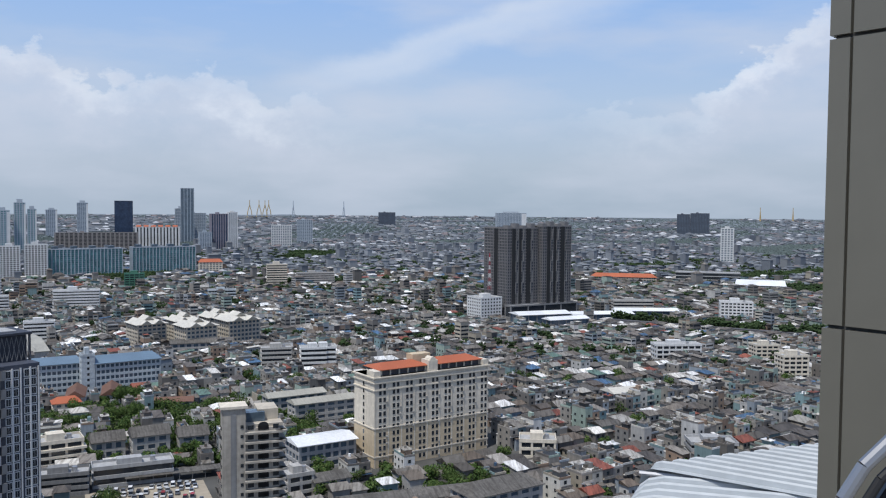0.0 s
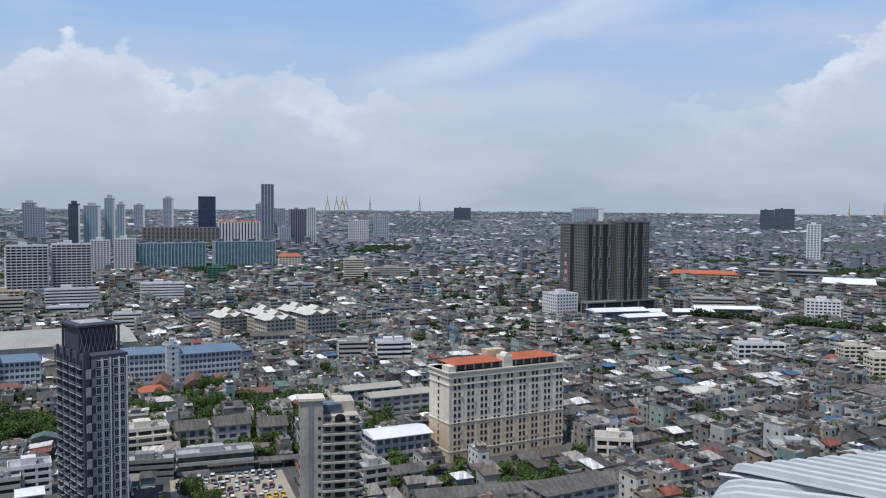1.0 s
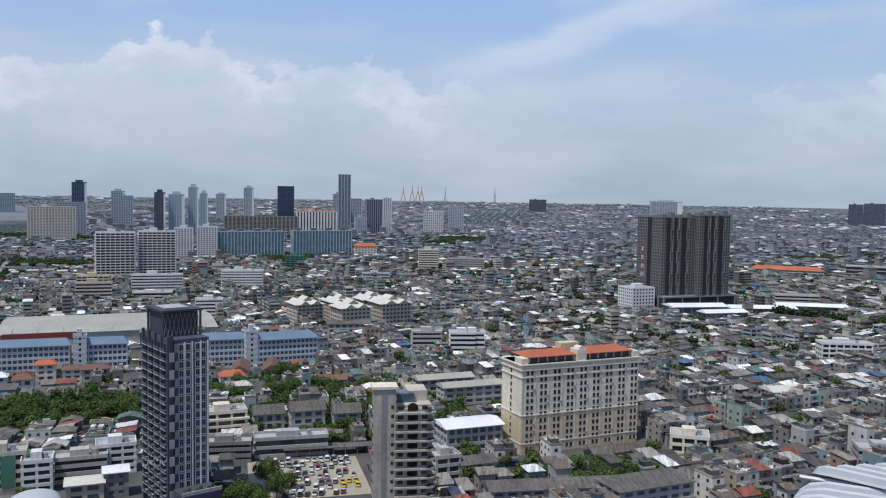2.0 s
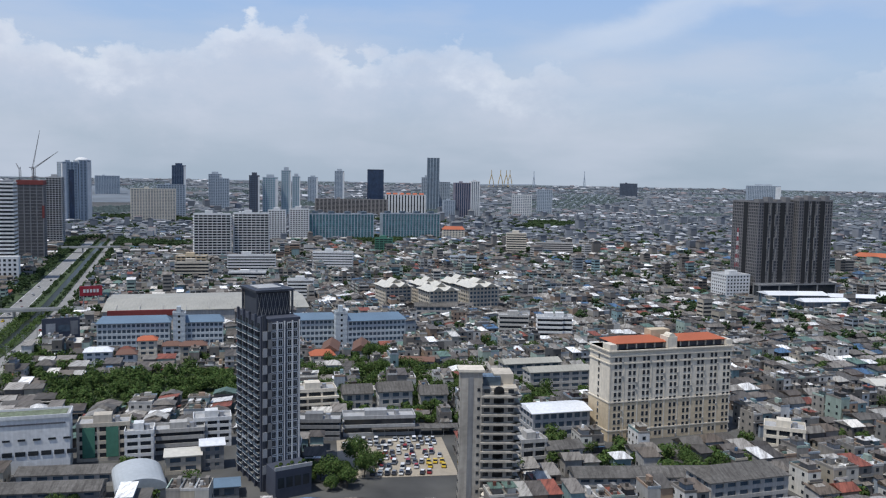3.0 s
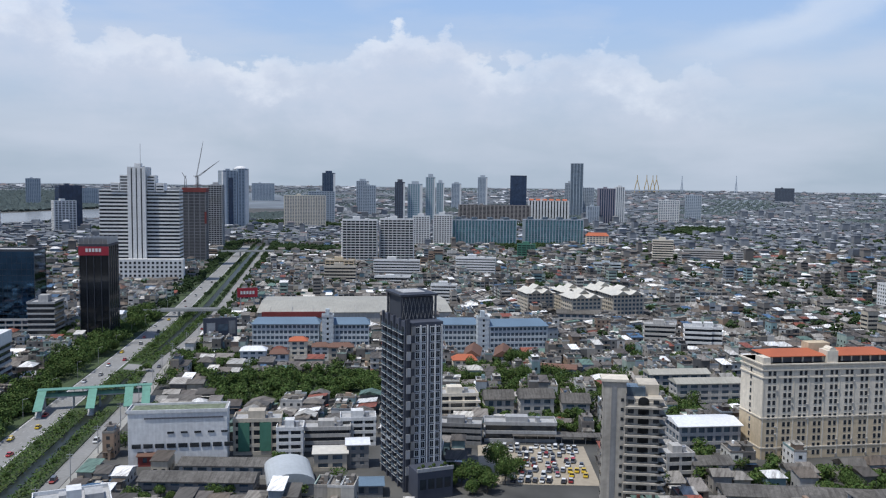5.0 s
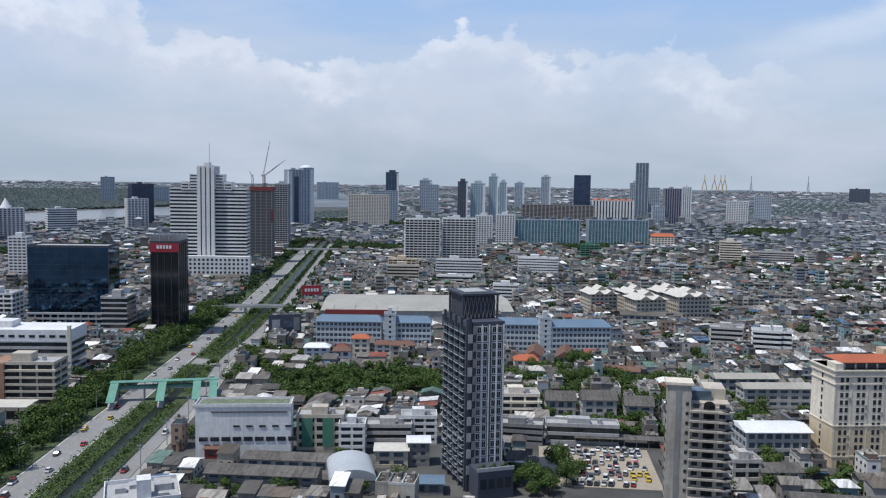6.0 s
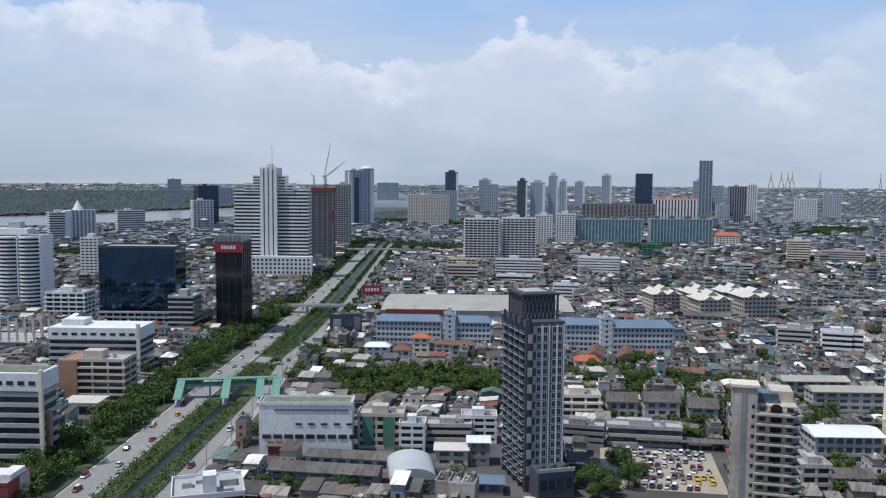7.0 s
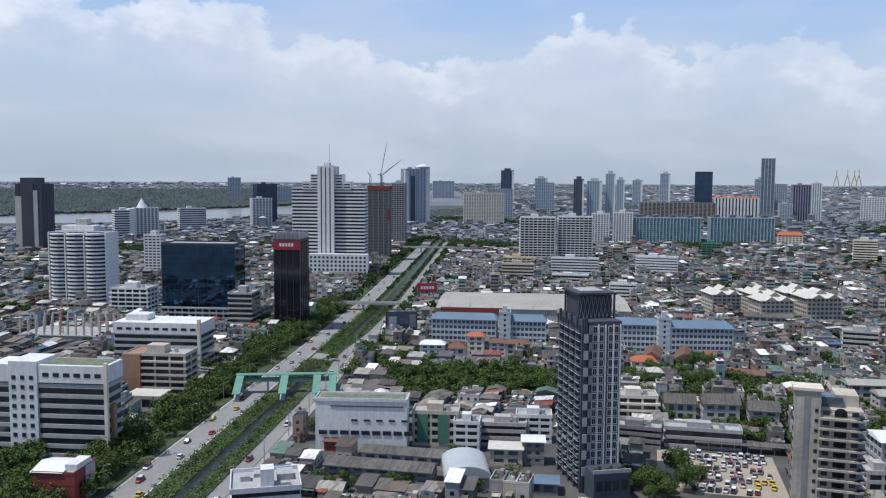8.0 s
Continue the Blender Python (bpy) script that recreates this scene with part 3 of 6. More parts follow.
t = tower("apartment_tower", "white apartment tower with dark bands", -1200, 743, 68, 31, 25, 48, style="bands", sill=1.8, fl=3.6)
part("stair_core", boxmesh("stair_core", 8, 25.5, 51, M["white"]), t, (22, -0.3, 0))
t = tower("apartment_tower", "white apartment tower with a pointed roof", -1217, 789, 66, 37, 25, 50, style="grid", bay=6, pier=2.4, fl=3.2)
d = Mesh()
d.cyl(9, 0.3, 0, 16, 12)
part("spire_roof", d.done("spire_roof", M["white"]), t, (12, 8, 50))
tower("office_block", "low white office block with window bands", -1301, 933, 64, 47, 25, 43, style="bands", sill=2.0, fl=4)
tower("apartment_tower", "white mid-rise flats with window strips", -774, 511, 32, 18, 14, 42, style="grid", bay=4, sill=1.5, pier=1.0)
tower("apartment_block", "low white flats with deep balconies", -564, 344, 32, 28, 18, 22, style="balcony", bay=6)
t = tower("office_block", "white office block with grey window bands", -411, 252, 32, 47, 22, 20.5, wall="lightgrey", style="bands", sill=1.4, fl=3.4, roof="none", parapet=0.2)
part("top_storey", boxmesh("top_storey", 47.4, 22.4, 6, M["white"]), t, (-0.2, -0.2, 20.7))
for i in range(9):
    part("window", boxmesh("window_wide", 3.0, 0.2, 1.3, M["glass"]), t, (2 + i * 5, -0.3, 22.8))
part("corner_column", boxmesh("corner_column", 1.6, 1.6, 29, M["cream"]), t, (46, -0.8, 0))
part("roof_house", boxmesh("roof_house", 12, 10, 3.2, M["white"]), t, (4, 6, 26.7))
t = tower("apartment_block", "beige flats with brown end wall and balconies", -365, 229, 32, 30, 16, 19, wall="beige", style="balcony", bay=7.5, fl=3.1)
part("end_wall", boxmesh("end_wall", 9, 17, 19.5, M["brown"]), t, (-0.8, -1.1, 0))
t = tower("office_block", "white office block with recessed grey window bands", -323, 147, 32, 45, 13, 34, wall="lightgrey", style="bands", sill=1.5, fl=3.6, roof="none", parapet=0.3)
part("top_storey", boxmesh("top_storey", 45.6, 13.6, 6.5, M["white"]), t, (-0.3, -0.3, 28.2))
part("stair_core", boxmesh("stair_core", 11, 14.2, 36, M["white"]), t, (8, -0.6, 0))
for i in range(8):
    for k in range(3):
        part("window", boxmesh("window_sq", 1.5, 0.2, 1.5, M["glass"]), t, (9.2 + k * 3.4, -0.75, 4 + i * 3.6))
for i in range(6):
    part("window", boxmesh("window_wide", 2.4, 0.2, 1.5, M["glass"]), t, (21 + i * 4, -0.42, 30.4))
part("roof_deck", boxmesh("roof_deck", 24, 11, 0.1, M["mossroof"]), t, (20, 1.3, 34.75), label="mossy green-grey roof deck")
part("corner_column", boxmesh("corner_column", 1.3, 1.3, 36, M["cream"]), t, (44.6, -0.7, 0))
part("corner_column", boxmesh("corner_column2", 1.4, 2.2, 20, M["brown"]), t, (45.2, 3, 0))
t = tower("shop_building", "dark red shop building with a white metal roof", -262, 131, 32, 14, 14, 11, wall="maroon", style="grid", bay=14, pier=6.6, sill=3, fl=4, roof="none", parapet=0.6)
b = Mesh()
b.gable(0, 10, 0, 14, 11.2, 1.6, over=0.4, thick=0.15)
part("roof_sheet", b.done("roof_sheet", M["whiteroof"]), t)
part("roof_room", boxmesh("roof_room", 4, 9, 2.4, M["white"]), t, (10, 2, 11))
part("flank", boxmesh("flank", 0.3, 6, 11.3, M["offwhite"]), t, (13.9, 7, 0))
t = tower("warehouse_hall", "grey-white windowless hall with a row of slots", -233, 226, 34, 35.5, 10, 19.5, wall="white", glass="white", style="plain", roof="none", parapet=0.9, deep=0.2)
for i in range(10):
    if i % 2 == 0:
        part("window", boxmesh("slot", 2.4, 0.2, 0.7, M["glass"]), t, (14 + i * 2.4, -0.05, 11.5))
for i in range(9):
    part("window", boxmesh("low_slot", 3.2, 0.2, 1.6, M["glass"]), t, (1.5 + i * 4.1, -0.05, 6.2))
# charcoal panels imitate the dark inside of open ground-floor bays
for i in range(4):
    part("gate", boxmesh("gate", 2.2, 0.2, 5.0, M["charcoal"]), t, (3.5 + i * 3.2, -0.06, 0))
part("roof_deck", boxmesh("roof_deck", 33, 8.6, 0.2, M["mossroof"]), t, (1.2, 0.7, 19.6), label="mossy flat roof")
part("roof_band", boxmesh("roof_band", 28, 0.2, 0.5, M["darkgrey"]), t, (6, -0.06, 17))


# the near dark residential tower, with its balconies and podium
def dark_tower():
    t = thing("residential_tower", "slim charcoal residential tower with white window frames", "building", pose(-131, 249, 0, 0, 0, 48))
    keep_clear(-150, 240, 48, 34, 44)
    keep_clear(-136, 232, 48, 34, 22)
    w, d, h = 13, 24, 57.5
    part("body", boxmesh("body", w, d, h, M["slate"]), t)
    win = Mesh()
    win.box(-0.12, 1.62, -0.14, 0.1, -0.12, 2.3, 0)
    win.box(0.12, 0.72, -0.17, 0.1, 0.1, 2.1, 1)
    win.box(0.8, 1.4, -0.17, 0.1, 0.1, 2.1, 1)
    me = win.done("window", [M["white"], M["glass"]])
    n = 19
    for i in range(n):
        z = 3.5 + i * (h - 4.5) / n
        for x in (3.0, 5.2, 8.4, 10.4):
            part("window", me, t, (x, 0, z))
    for x in (4.7, 7.2, 10.0, 12.4):
        part("frame_fin", boxmesh("frame_fin", 0.4, 0.35, h - 4, M["white"]), t, (x, -0.3, 3), label="white vertical fin")
    for x, hh in ((-0.2, h + 1.4), (1.4, h - 0.2)):
        part("corner_fin", boxmesh("corner_fin", 1.2, 0.9, hh, M["charcoal"]), t, (x, -0.5, 0))
    panel = boxmesh("panel", 1.5, 0.25, 2.9, M["lightgrey"])
    dim = boxmesh("panel", 1.5, 0.25, 2.9, M["grey"])
    for i in range(n):
        part("panel", panel if i % 2 else dim, t, (-0.3 if i % 2 else 1.4, -0.85, 3.2 + i * (h - 4.5) / n))
    bal = Mesh()
    bal.box(-1.3, 0, 0, 4.6, 0, 0.18)
    bme = bal.done("balcony", M["white"])
    ral = Mesh()
    ral.box(-1.3, -1.2, 0, 4.6, 0.18, 1.1)
    ral.box(-1.3, 0, 0, 0.1, 0.18, 1.1)
    rme = ral.done("railing", M["bluewin"])
    door = boxmesh("balcony_door", 0.15, 3.6, 2.1, M["glass"])
    for i in range(n):
        z = 3.2 + i * (h - 4.5) / n
        for k in range(4):
            part("railing", rme, part("balcony", bme, t, (0, 1.0 + k * 5.7, z)))
            part("balcony_door", door, t, (-0.06, 1.5 + k * 5.7, z + 0.2))
    for k in range(5):
        part("side_fin", boxmesh("side_fin", 0.8, 0.8, h + 1, M["slate"]), t, (-0.75, 0.05 + k * 5.72, 0))
    # crown: open frame of lattice screens
    for x, y, w2, d2 in ((0, 0, 0.6, 0.6), (12.4, 0, 0.6, 0.6), (0, 14, 0.6, 0.6), (12.4, 14, 0.6, 0.6)):
        part("crown_post", boxmesh("crown_post", w2, d2, 8, M["charcoal"]), t, (x, y + 6, h))
    part("crown_roof", boxmesh("crown_roof", 13.6, 16, 0.7, M["charcoal"]), t, (-0.3, 5.6, h + 8))
    part("crown_deck", boxmesh("crown_deck", 8, 9, 0.3, M["lightgrey"]), t, (2, 9, h + 8.75))
    scr = Mesh()
    for i in range(9):
        scr.beam((i * 1.4, 0, 0.2), (i * 1.4 + 1.4, 0, 7.6), 0.16)
        scr.beam((i * 1.4 + 1.4, 0, 0.2), (i * 1.4, 0, 7.6), 0.16)
    part("lattice_screen", scr.done("lattice_screen", M["grey"]), t, (0.3, 6, h), label="dark grey lattice screen")
    part("roof_house", boxmesh("roof_house", 11.4, 13.2, 7.6, M["charcoal"]), t, (0.8, 7.2, h))
    part("podium", boxmesh("podium", 12.5, 9, 9.5, M["slate"]), t, (0.8, -9.2, 0))
    for i in range(4):
        part("podium_window", boxmesh("podium_window", 2.2, 0.2, 3.4, M["glass"]), t, (1.6 + i * 2.9, -9.3, 3.6))
    part("podium_wall", boxmesh("podium_wall", 12.9, 0.4, 1.2, M["lightgrey"]), t, (0.6, -9.4, 9.5))


dark_tower()

tower("apartment_block", "large white slab of flats with dark windows", -560, 892, 31, 43, 22, 54, wall="white", style="balcony", bay=5.2, pier=0.7, fl=3.1, deep=1.0)
tower("apartment_block", "large white slab of flats with dark windows", -523, 920, 29, 42, 22, 55, wall="white", style="balcony", bay=5.2, pier=0.7, fl=3.1, deep=1.0)
tower("apartment_tower", "white twin flats with rounded crowns", -617, 1189, 26, 27, 22, 47, wall="white", style="grid", bay=4.5, sill=1.2, pier=1.5)
tower("apartment_tower", "white twin flats with rounded crowns", -588, 1203, 26, 30, 22, 49, wall="white", style="grid", bay=4.5, sill=1.2, pier=1.5)
for (x, y, w) in ((-565, 1224, 103), (-473, 1305, 97)):
    t = tower("condominium", "teal glass condominium slab with pale fins", x, y, 32, w, 20, 42, wall="farwall", glass="teal", style="fins", bay=5.2, pier=1.1, roof="none", deep=0.8)
    for k in range(4):
        part("roof_house", boxmesh("roof_house", 9, 9, 4.5, M["bluewin"]), t, (6 + k * w / 4, 5, 42))
    for i in range(1, 14):
        part("floor_line", boxmesh("floor_line", w - 1.0, 0.4, 0.25, M["farwall"]), t, (0.5, 0.55, i * 3))
tower("apartment_slab", "long brown-grey slab of flats", -894, 1971, 22, 182, 20, 42, wall="slab", style="grid", bay=10, pier=3.5, fl=3.2)
t = tower("apartment_slab", "white slab of flats with orange gables", -751, 2091, 18, 105, 20, 54, wall="white", style="fins", bay=8, pier=4.6)
for i in range(6):
    g = Mesh()
    g.gable(0, 11, 0, 20, 0, 4, over=0.3)
    part("gable", g.done("gable", M["orange"]), t, (3 + i * 17, 0, 55))
tower("residential_tower", "mauve tower with a white flank", -549, 2030, 24, 40, 25, 88, wall="purple", glass="farnavy", style="fins", bay=6, pier=2.4)
tower("residential_tower", "mauve tower with a white flank", -512, 2046, 24, 22, 25, 92, wall="white", glass="farglass", style="fins", bay=5, pier=2.8)
tower("residential_tower", "low haze-tinted tower beside taller ones", -569, 2003, 25, 29, 20, 45, wall="farwall", glass="farglass", style="grid", bay=6, pier=2)
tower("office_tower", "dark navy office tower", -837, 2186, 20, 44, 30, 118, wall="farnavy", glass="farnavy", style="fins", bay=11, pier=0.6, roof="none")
tower("office_tower", "tall slender tower in haze-tinted grey", -761, 2488, 17, 38, 30, 158, wall="farwall", glass="farglass", style="fins", bay=9, pier=1.8, roof="none")
tower("apartment_slab", "pale beige slab of flats with balconies", -1059, 1462, 35, 86, 20, 68, wall="cream", glass="farglass", style="grid", bay=5.5, pier=1.7)
# distant towers, their walls or glass paled blue-grey to imitate haze
FAR = ("far haze-tinted residential tower with window grid", "farwall", "farglass", "grid")
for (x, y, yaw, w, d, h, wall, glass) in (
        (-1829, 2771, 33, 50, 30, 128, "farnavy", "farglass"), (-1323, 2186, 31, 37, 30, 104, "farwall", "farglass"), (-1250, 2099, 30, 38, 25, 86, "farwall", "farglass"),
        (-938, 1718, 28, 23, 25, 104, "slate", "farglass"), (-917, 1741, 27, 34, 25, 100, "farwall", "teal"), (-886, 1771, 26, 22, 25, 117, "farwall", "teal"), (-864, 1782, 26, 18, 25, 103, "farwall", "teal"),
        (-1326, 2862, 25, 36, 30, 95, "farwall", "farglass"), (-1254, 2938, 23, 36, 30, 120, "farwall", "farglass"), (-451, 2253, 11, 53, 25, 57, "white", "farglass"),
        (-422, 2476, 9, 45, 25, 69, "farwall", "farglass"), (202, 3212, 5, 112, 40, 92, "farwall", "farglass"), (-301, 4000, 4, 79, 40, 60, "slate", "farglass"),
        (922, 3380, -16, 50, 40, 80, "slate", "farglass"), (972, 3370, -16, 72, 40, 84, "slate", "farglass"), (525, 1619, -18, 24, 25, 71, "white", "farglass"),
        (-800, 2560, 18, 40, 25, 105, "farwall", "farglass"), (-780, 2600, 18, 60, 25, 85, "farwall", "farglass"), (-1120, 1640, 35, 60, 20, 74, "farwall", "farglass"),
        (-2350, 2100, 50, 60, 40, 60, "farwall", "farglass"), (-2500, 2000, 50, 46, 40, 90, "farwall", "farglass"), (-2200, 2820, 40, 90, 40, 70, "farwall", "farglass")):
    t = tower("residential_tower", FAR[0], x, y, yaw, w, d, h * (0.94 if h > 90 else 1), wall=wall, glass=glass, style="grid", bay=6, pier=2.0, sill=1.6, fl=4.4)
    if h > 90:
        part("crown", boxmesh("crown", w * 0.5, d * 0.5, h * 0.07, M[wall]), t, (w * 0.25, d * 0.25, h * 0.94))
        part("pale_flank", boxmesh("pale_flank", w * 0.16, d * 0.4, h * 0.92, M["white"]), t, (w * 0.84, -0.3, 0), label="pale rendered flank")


# ---- right-hand half: twin dark towers and their surroundings ----
def dark_twins():
    for x, y, w, d, h in ((63, 832, 38, 40, 86), (99, 848, 37, 22, 88)):
        t = tower("residential_tower", "dark grey twin tower with stepped pale frames", x, y, 32, w, d, h, wall="twin", glass="charcoal", style="grid", bay=2.7, pier=0.75, sill=0.9, fl=3.0, roof="none", deep=0.5)
        for k, (x0, ww) in enumerate(((5.5, 4.2), (14, 3.0), (23, 5.0))):
            # proud black strip paints the shade of a recessed bay
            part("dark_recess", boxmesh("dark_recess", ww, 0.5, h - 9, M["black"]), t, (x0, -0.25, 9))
            zig = Mesh()
            for i in range(7):
                z0 = 12 + i * 10.5
                xx = x0 + ww + (0.2 if i % 2 else 2.4)
                zig.box(xx, xx + 0.4, -0.7, 0.2, z0, z0 + 10.5)
                zig.box(x0 + ww + 0.2, x0 + ww + 2.95, -0.66, 0.2, z0 - 0.3, z0 + 0.2)
            part("frame_strip", zig.done("frame_strip", M["grey"]), t, label="pale stepped frame strip")
        for k in range(4):
            part("roof_fin", boxmesh("roof_fin", 5, 8, 3 + 2 * (k % 2), M["twin"]), t, (2 + k * 9.5, 3, h))
        # same painted recess shade on the left flank
        part("dark_recess", boxmesh("side_strip", 0.5, 6, h - 9, M["black"]), t, (-0.25, d * 0.4, 9))
    tower("podium", "grey concrete car-park podium with dark openings", 66, 822, 32, 84, 10, 11, wall="grey", style="grid", bay=21, pier=1.4, sill=1.0, fl=11, roof="none")
    m = thing("radio_mast", "red and white lattice radio mast on a roof", "mast", pose(46, 838, 26))
    b = Mesh()
    for k in range(9):
        for dx, dy in ((-1, -1), (1, -1), (0, 1)):
            f = 1 - k / 11
            g = 1 - (k + 1) / 11
            b.beam((dx * 1.6 * f, dy * 1.6 * f, k * 4), (dx * 1.6 * g, dy * 1.6 * g, k * 4 + 4), 0.4, k % 2)
            b.beam((dx * 1.6 * f, dy * 1.6 * f, k * 4), (-dx * 1.6 * g, dy * 1.6 * g, k * 4 + 4), 0.2, k % 2)
    part("lattice", b.done("lattice", [M["red"], M["white"]]), m)


dark_twins()
keep_clear(40, 770, 20, 150, 70, 0)
t = tower("apartment_block", "small white block of flats with square windows", 37, 818, 32, 25, 24, 19, style="grid", bay=3.4, sill=1.5, pier=1.5)
tower("warehouse", "long grey warehouse with window bands", 340, 1248, -17, 90, 25, 15, wall="lightgrey", style="bands", fl=5, roof="none")
hip_block("school_block", "long block with an orange roof", 214, 1233, -12, 92, 16, 9, "beige", "orange", 5)
hip_block("market_hall", "hall with a broad white curved roof", 384, 1121, -20, 62, 36, 8, "lightgrey", "whiteroof", 6, hip=2)
tower("apartment_block", "white block of flats with a red roof band", 264, 811, -14, 30, 18, 18, style="grid", bay=3.6, sill=1.4, pier=1.2, parapet=0.9)
for (x, y, yaw, w, d, h) in ((70, 770, 20, 52, 22, 9), (122, 795, 10, 60, 16, 7), (165, 812, 0, 60, 14, 9), (95, 745, 25, 40, 14, 8)):
    hip_block("market_hall", "market hall with a white metal roof", x, y, yaw, w, d, h, "grey", "whiteroof", 2.2, fl=8, bay=8, hip=0.5)
hip_block("warehouse", "warehouse with a pale beige metal roof", 92, 452, 23, 32, 12, 7, "offwhite", "beigeroof", 2.0, fl=7, bay=6, hip=0.3)


# ---- the tan hotel-like block ----
def tan_block():
    w, d, h = 57, 17, 37
    t = thing("apartment_block", "cream and tan apartment block with an orange tiled roof", "building", pose(-27, 341, 0, 0, 0, 34))
    keep_clear(-27, 341, 34, w, d, 5)
    part("lower_wall", boxmesh("lower_wall", w, d, 16, M["tan"]), t, label="tan painted lower storeys")
    part("upper_wall", boxmesh("upper_wall", w - 0.1, d - 0.1, h - 16, M["cream"]), t, (0.05, 0.05, 16))
    for z, o in ((15.8, 0.25), (31.4, 0.3), (34.4, 0.45), (h - 0.5, 0.7), (4.2, 0.2)):
        part("cornice", boxmesh("cornice", w + 2 * o, d + 2 * o, 0.5, M["cream"]), t, (-o, -o, z))
    win = Mesh()
    win.box(-0.08, 1.18, -0.06, 0.1, -0.08, 1.78, 0)
    win.box(0, 1.1, -0.08, 0.1, 0, 1.7, 1)
    me = win.done("window", [M["offwhite"], M["glass"]])
    ac = boxmesh("air_conditioner", 0.8, 0.4, 0.55, M["offwhite"])
    rr = random.Random(4)
    for k in range(9):
        x0 = 2.2 + k * (w - 6.0) / 8
        for i in range(12):
            z = 1.4 + i * 2.82
            for dx in (0, 2.0):
                part("window", me, t, (x0 + dx, 0, z))
            if rr.random() < 0.35:
                part("air_conditioner", ac, t, (x0 + 3.1, -0.4, z - 0.4))
    for i in range(12):
        part("window", me, t, (0, d * 0.55, 1.4 + i * 2.82), rz=-90)
    for k in range(10):
        part("pilaster", boxmesh("pilaster", 0.5, 0.12, h - 0.6, M["cream"]), t, (0.1 + k * (w - 0.7) / 9, -0.08, 0))
    for x, ww in ((4, 22), (33, 21)):
        r = Mesh()
        r.gable(0, ww, 0, d - 5, 2.3, 1.8, over=1.0, hip=4.5, thick=0.25)
        part("roof", r.done("roof", M["orange"]), t, (x, 2.0, h), label="orange tiled hip roof")
        part("roof_storey", boxmesh("roof_storey", ww - 1, d - 6, 2.6, M["darkgrey"]), t, (x + 0.5, 2.6, h))
        for k in range(6):
            part("roof_post", boxmesh("roof_post", 0.5, 0.5, 2.6, M["cream"]), t, (x + 0.2 + k * (ww - 0.9) / 5, 1.9, h))
    for x in (-0.2, 26.0, 54.0):
        part("roof_tower", boxmesh("roof_tower", 4.4 if x == 26.0 else 3.0, 6, 4.6 if x == 26.0 else 2.4, M["cream"]), t, (x, -0.2, h))
        if x != 26.0:
            continue
        part("lift_house", boxmesh("lift_house", 9, 5, 6.2, M["tan"]), t, (x - 3, 8, h))
        g = Mesh()
        g.cyl(1.6, 1.6, 0, 4.2, 12, m=Matrix.Rotation(radians(-90), 4, "X"))
        part("roof_tower_arch", g.done("roof_tower_arch", M["cream"]), t, (x + 2.2, 0, h + 4.4))


tan_block()


def corner_tower():
    t = thing("apartment_tower", "weathered cream tower with round balconies and arched openings", "building", pose(-64.5, 254.5, 0, 0, 0, 20) @ Matrix.Diagonal((1.26, 1.0, 1.0, 1.0)))
    keep_clear(-67, 253, 20, 22, 17)
    part("body", boxmesh("body", 12.5, 16, 38, M["stained"]), t)
    part("stair_core", boxmesh("stair_core", 5.4, 6, 44.5, M["stained"]), t, (-1.0, -0.8, 0), label="blank stained stair tower")
    part("core_cap", boxmesh("core_cap", 6.4, 7, 0.8, M["cream"]), t, (-1.5, -1.3, 44.5))
    part("dark_stripe", boxmesh("dark_stripe", 1.3, 0.15, 40, M["grey"]), t, (0.9, -0.9, 3))
    for i in range(13):
        part("window", boxmesh("core_window", 0.7, 0.2, 1.0, M["glass"]), t, (3.2, -0.9, 3 + i * 2.95))
    for i in range(13):
        z = 1 + i * 2.95
        s = Mesh()
        s.box(4.2, 13.2, -1.4, 0, 0, 0.6)
        s.cyl(1.5, 1.5, 0, 0.6, 14, cx=13.0, cy=0.1)
        s.box(12.9, 14.3, 0, 15, 0, 0.6)
        part("balcony", s.done("balcony", M["stained"]), t, (0, 0, z))
        part("window", boxmesh("window", 1.4, 0.2, 1.3, M["glass"]), t, (5.0, -0.1, z + 1.2))
        part("window", boxmesh("window", 1.4, 0.2, 1.3, M["glass"]), t, (11.0, -0.1, z + 1.2))
        # solid black arch shape stands for the dark inside an opening
        a = Mesh()
        a.box(0, 2.6, 0, 0.3, 0, 1.3)
        a.cyl(1.3, 1.3, 0, 0.3, 14, m=Matrix.Translation((1.3, 0.3, 1.2)) @ Matrix.Rotation(radians(90), 4, "X"))
        part("arched_opening", a.done("arched_opening", M["black"]), t, (7.4, -0.15, z + 0.9))
        for y in (1.5, 3.6):
            part("window", boxmesh("side_window", 0.2, 0.9, 1.0, M["glass"]), t, (-1.1, y, z + 1.3))
    part("roof_terrace", boxmesh("roof_terrace", 9, 9, 1.0, M["beige"]), t, (4.5, 1, 38))
    part("roof_house", boxmesh("roof_house", 4.5, 5, 3.0, M["bluewin"]), t, (5, 4, 38.9), label="pale blue roof room")
    part("roof_house", boxmesh("roof_house", 5, 9, 3.4, M["beige"]), t, (8, 6, 38.9))
    for x, y in ((-1.0, -0.8), (14, -2.2), (6, -2)):
        d2 = Mesh()
        d2.cyl(1.5, 1.5, 0, 2.0, 12)
        d2.cyl(1.7, 0.9, 2.0, 3.2, 12)
        d2.cyl(0.9, 0.1, 3.2, 4.4, 12)
        if x > 1:
            part("pavilion", d2.done("pavilion", M["cream"]), t, (x, y - 1.6, 4.5))


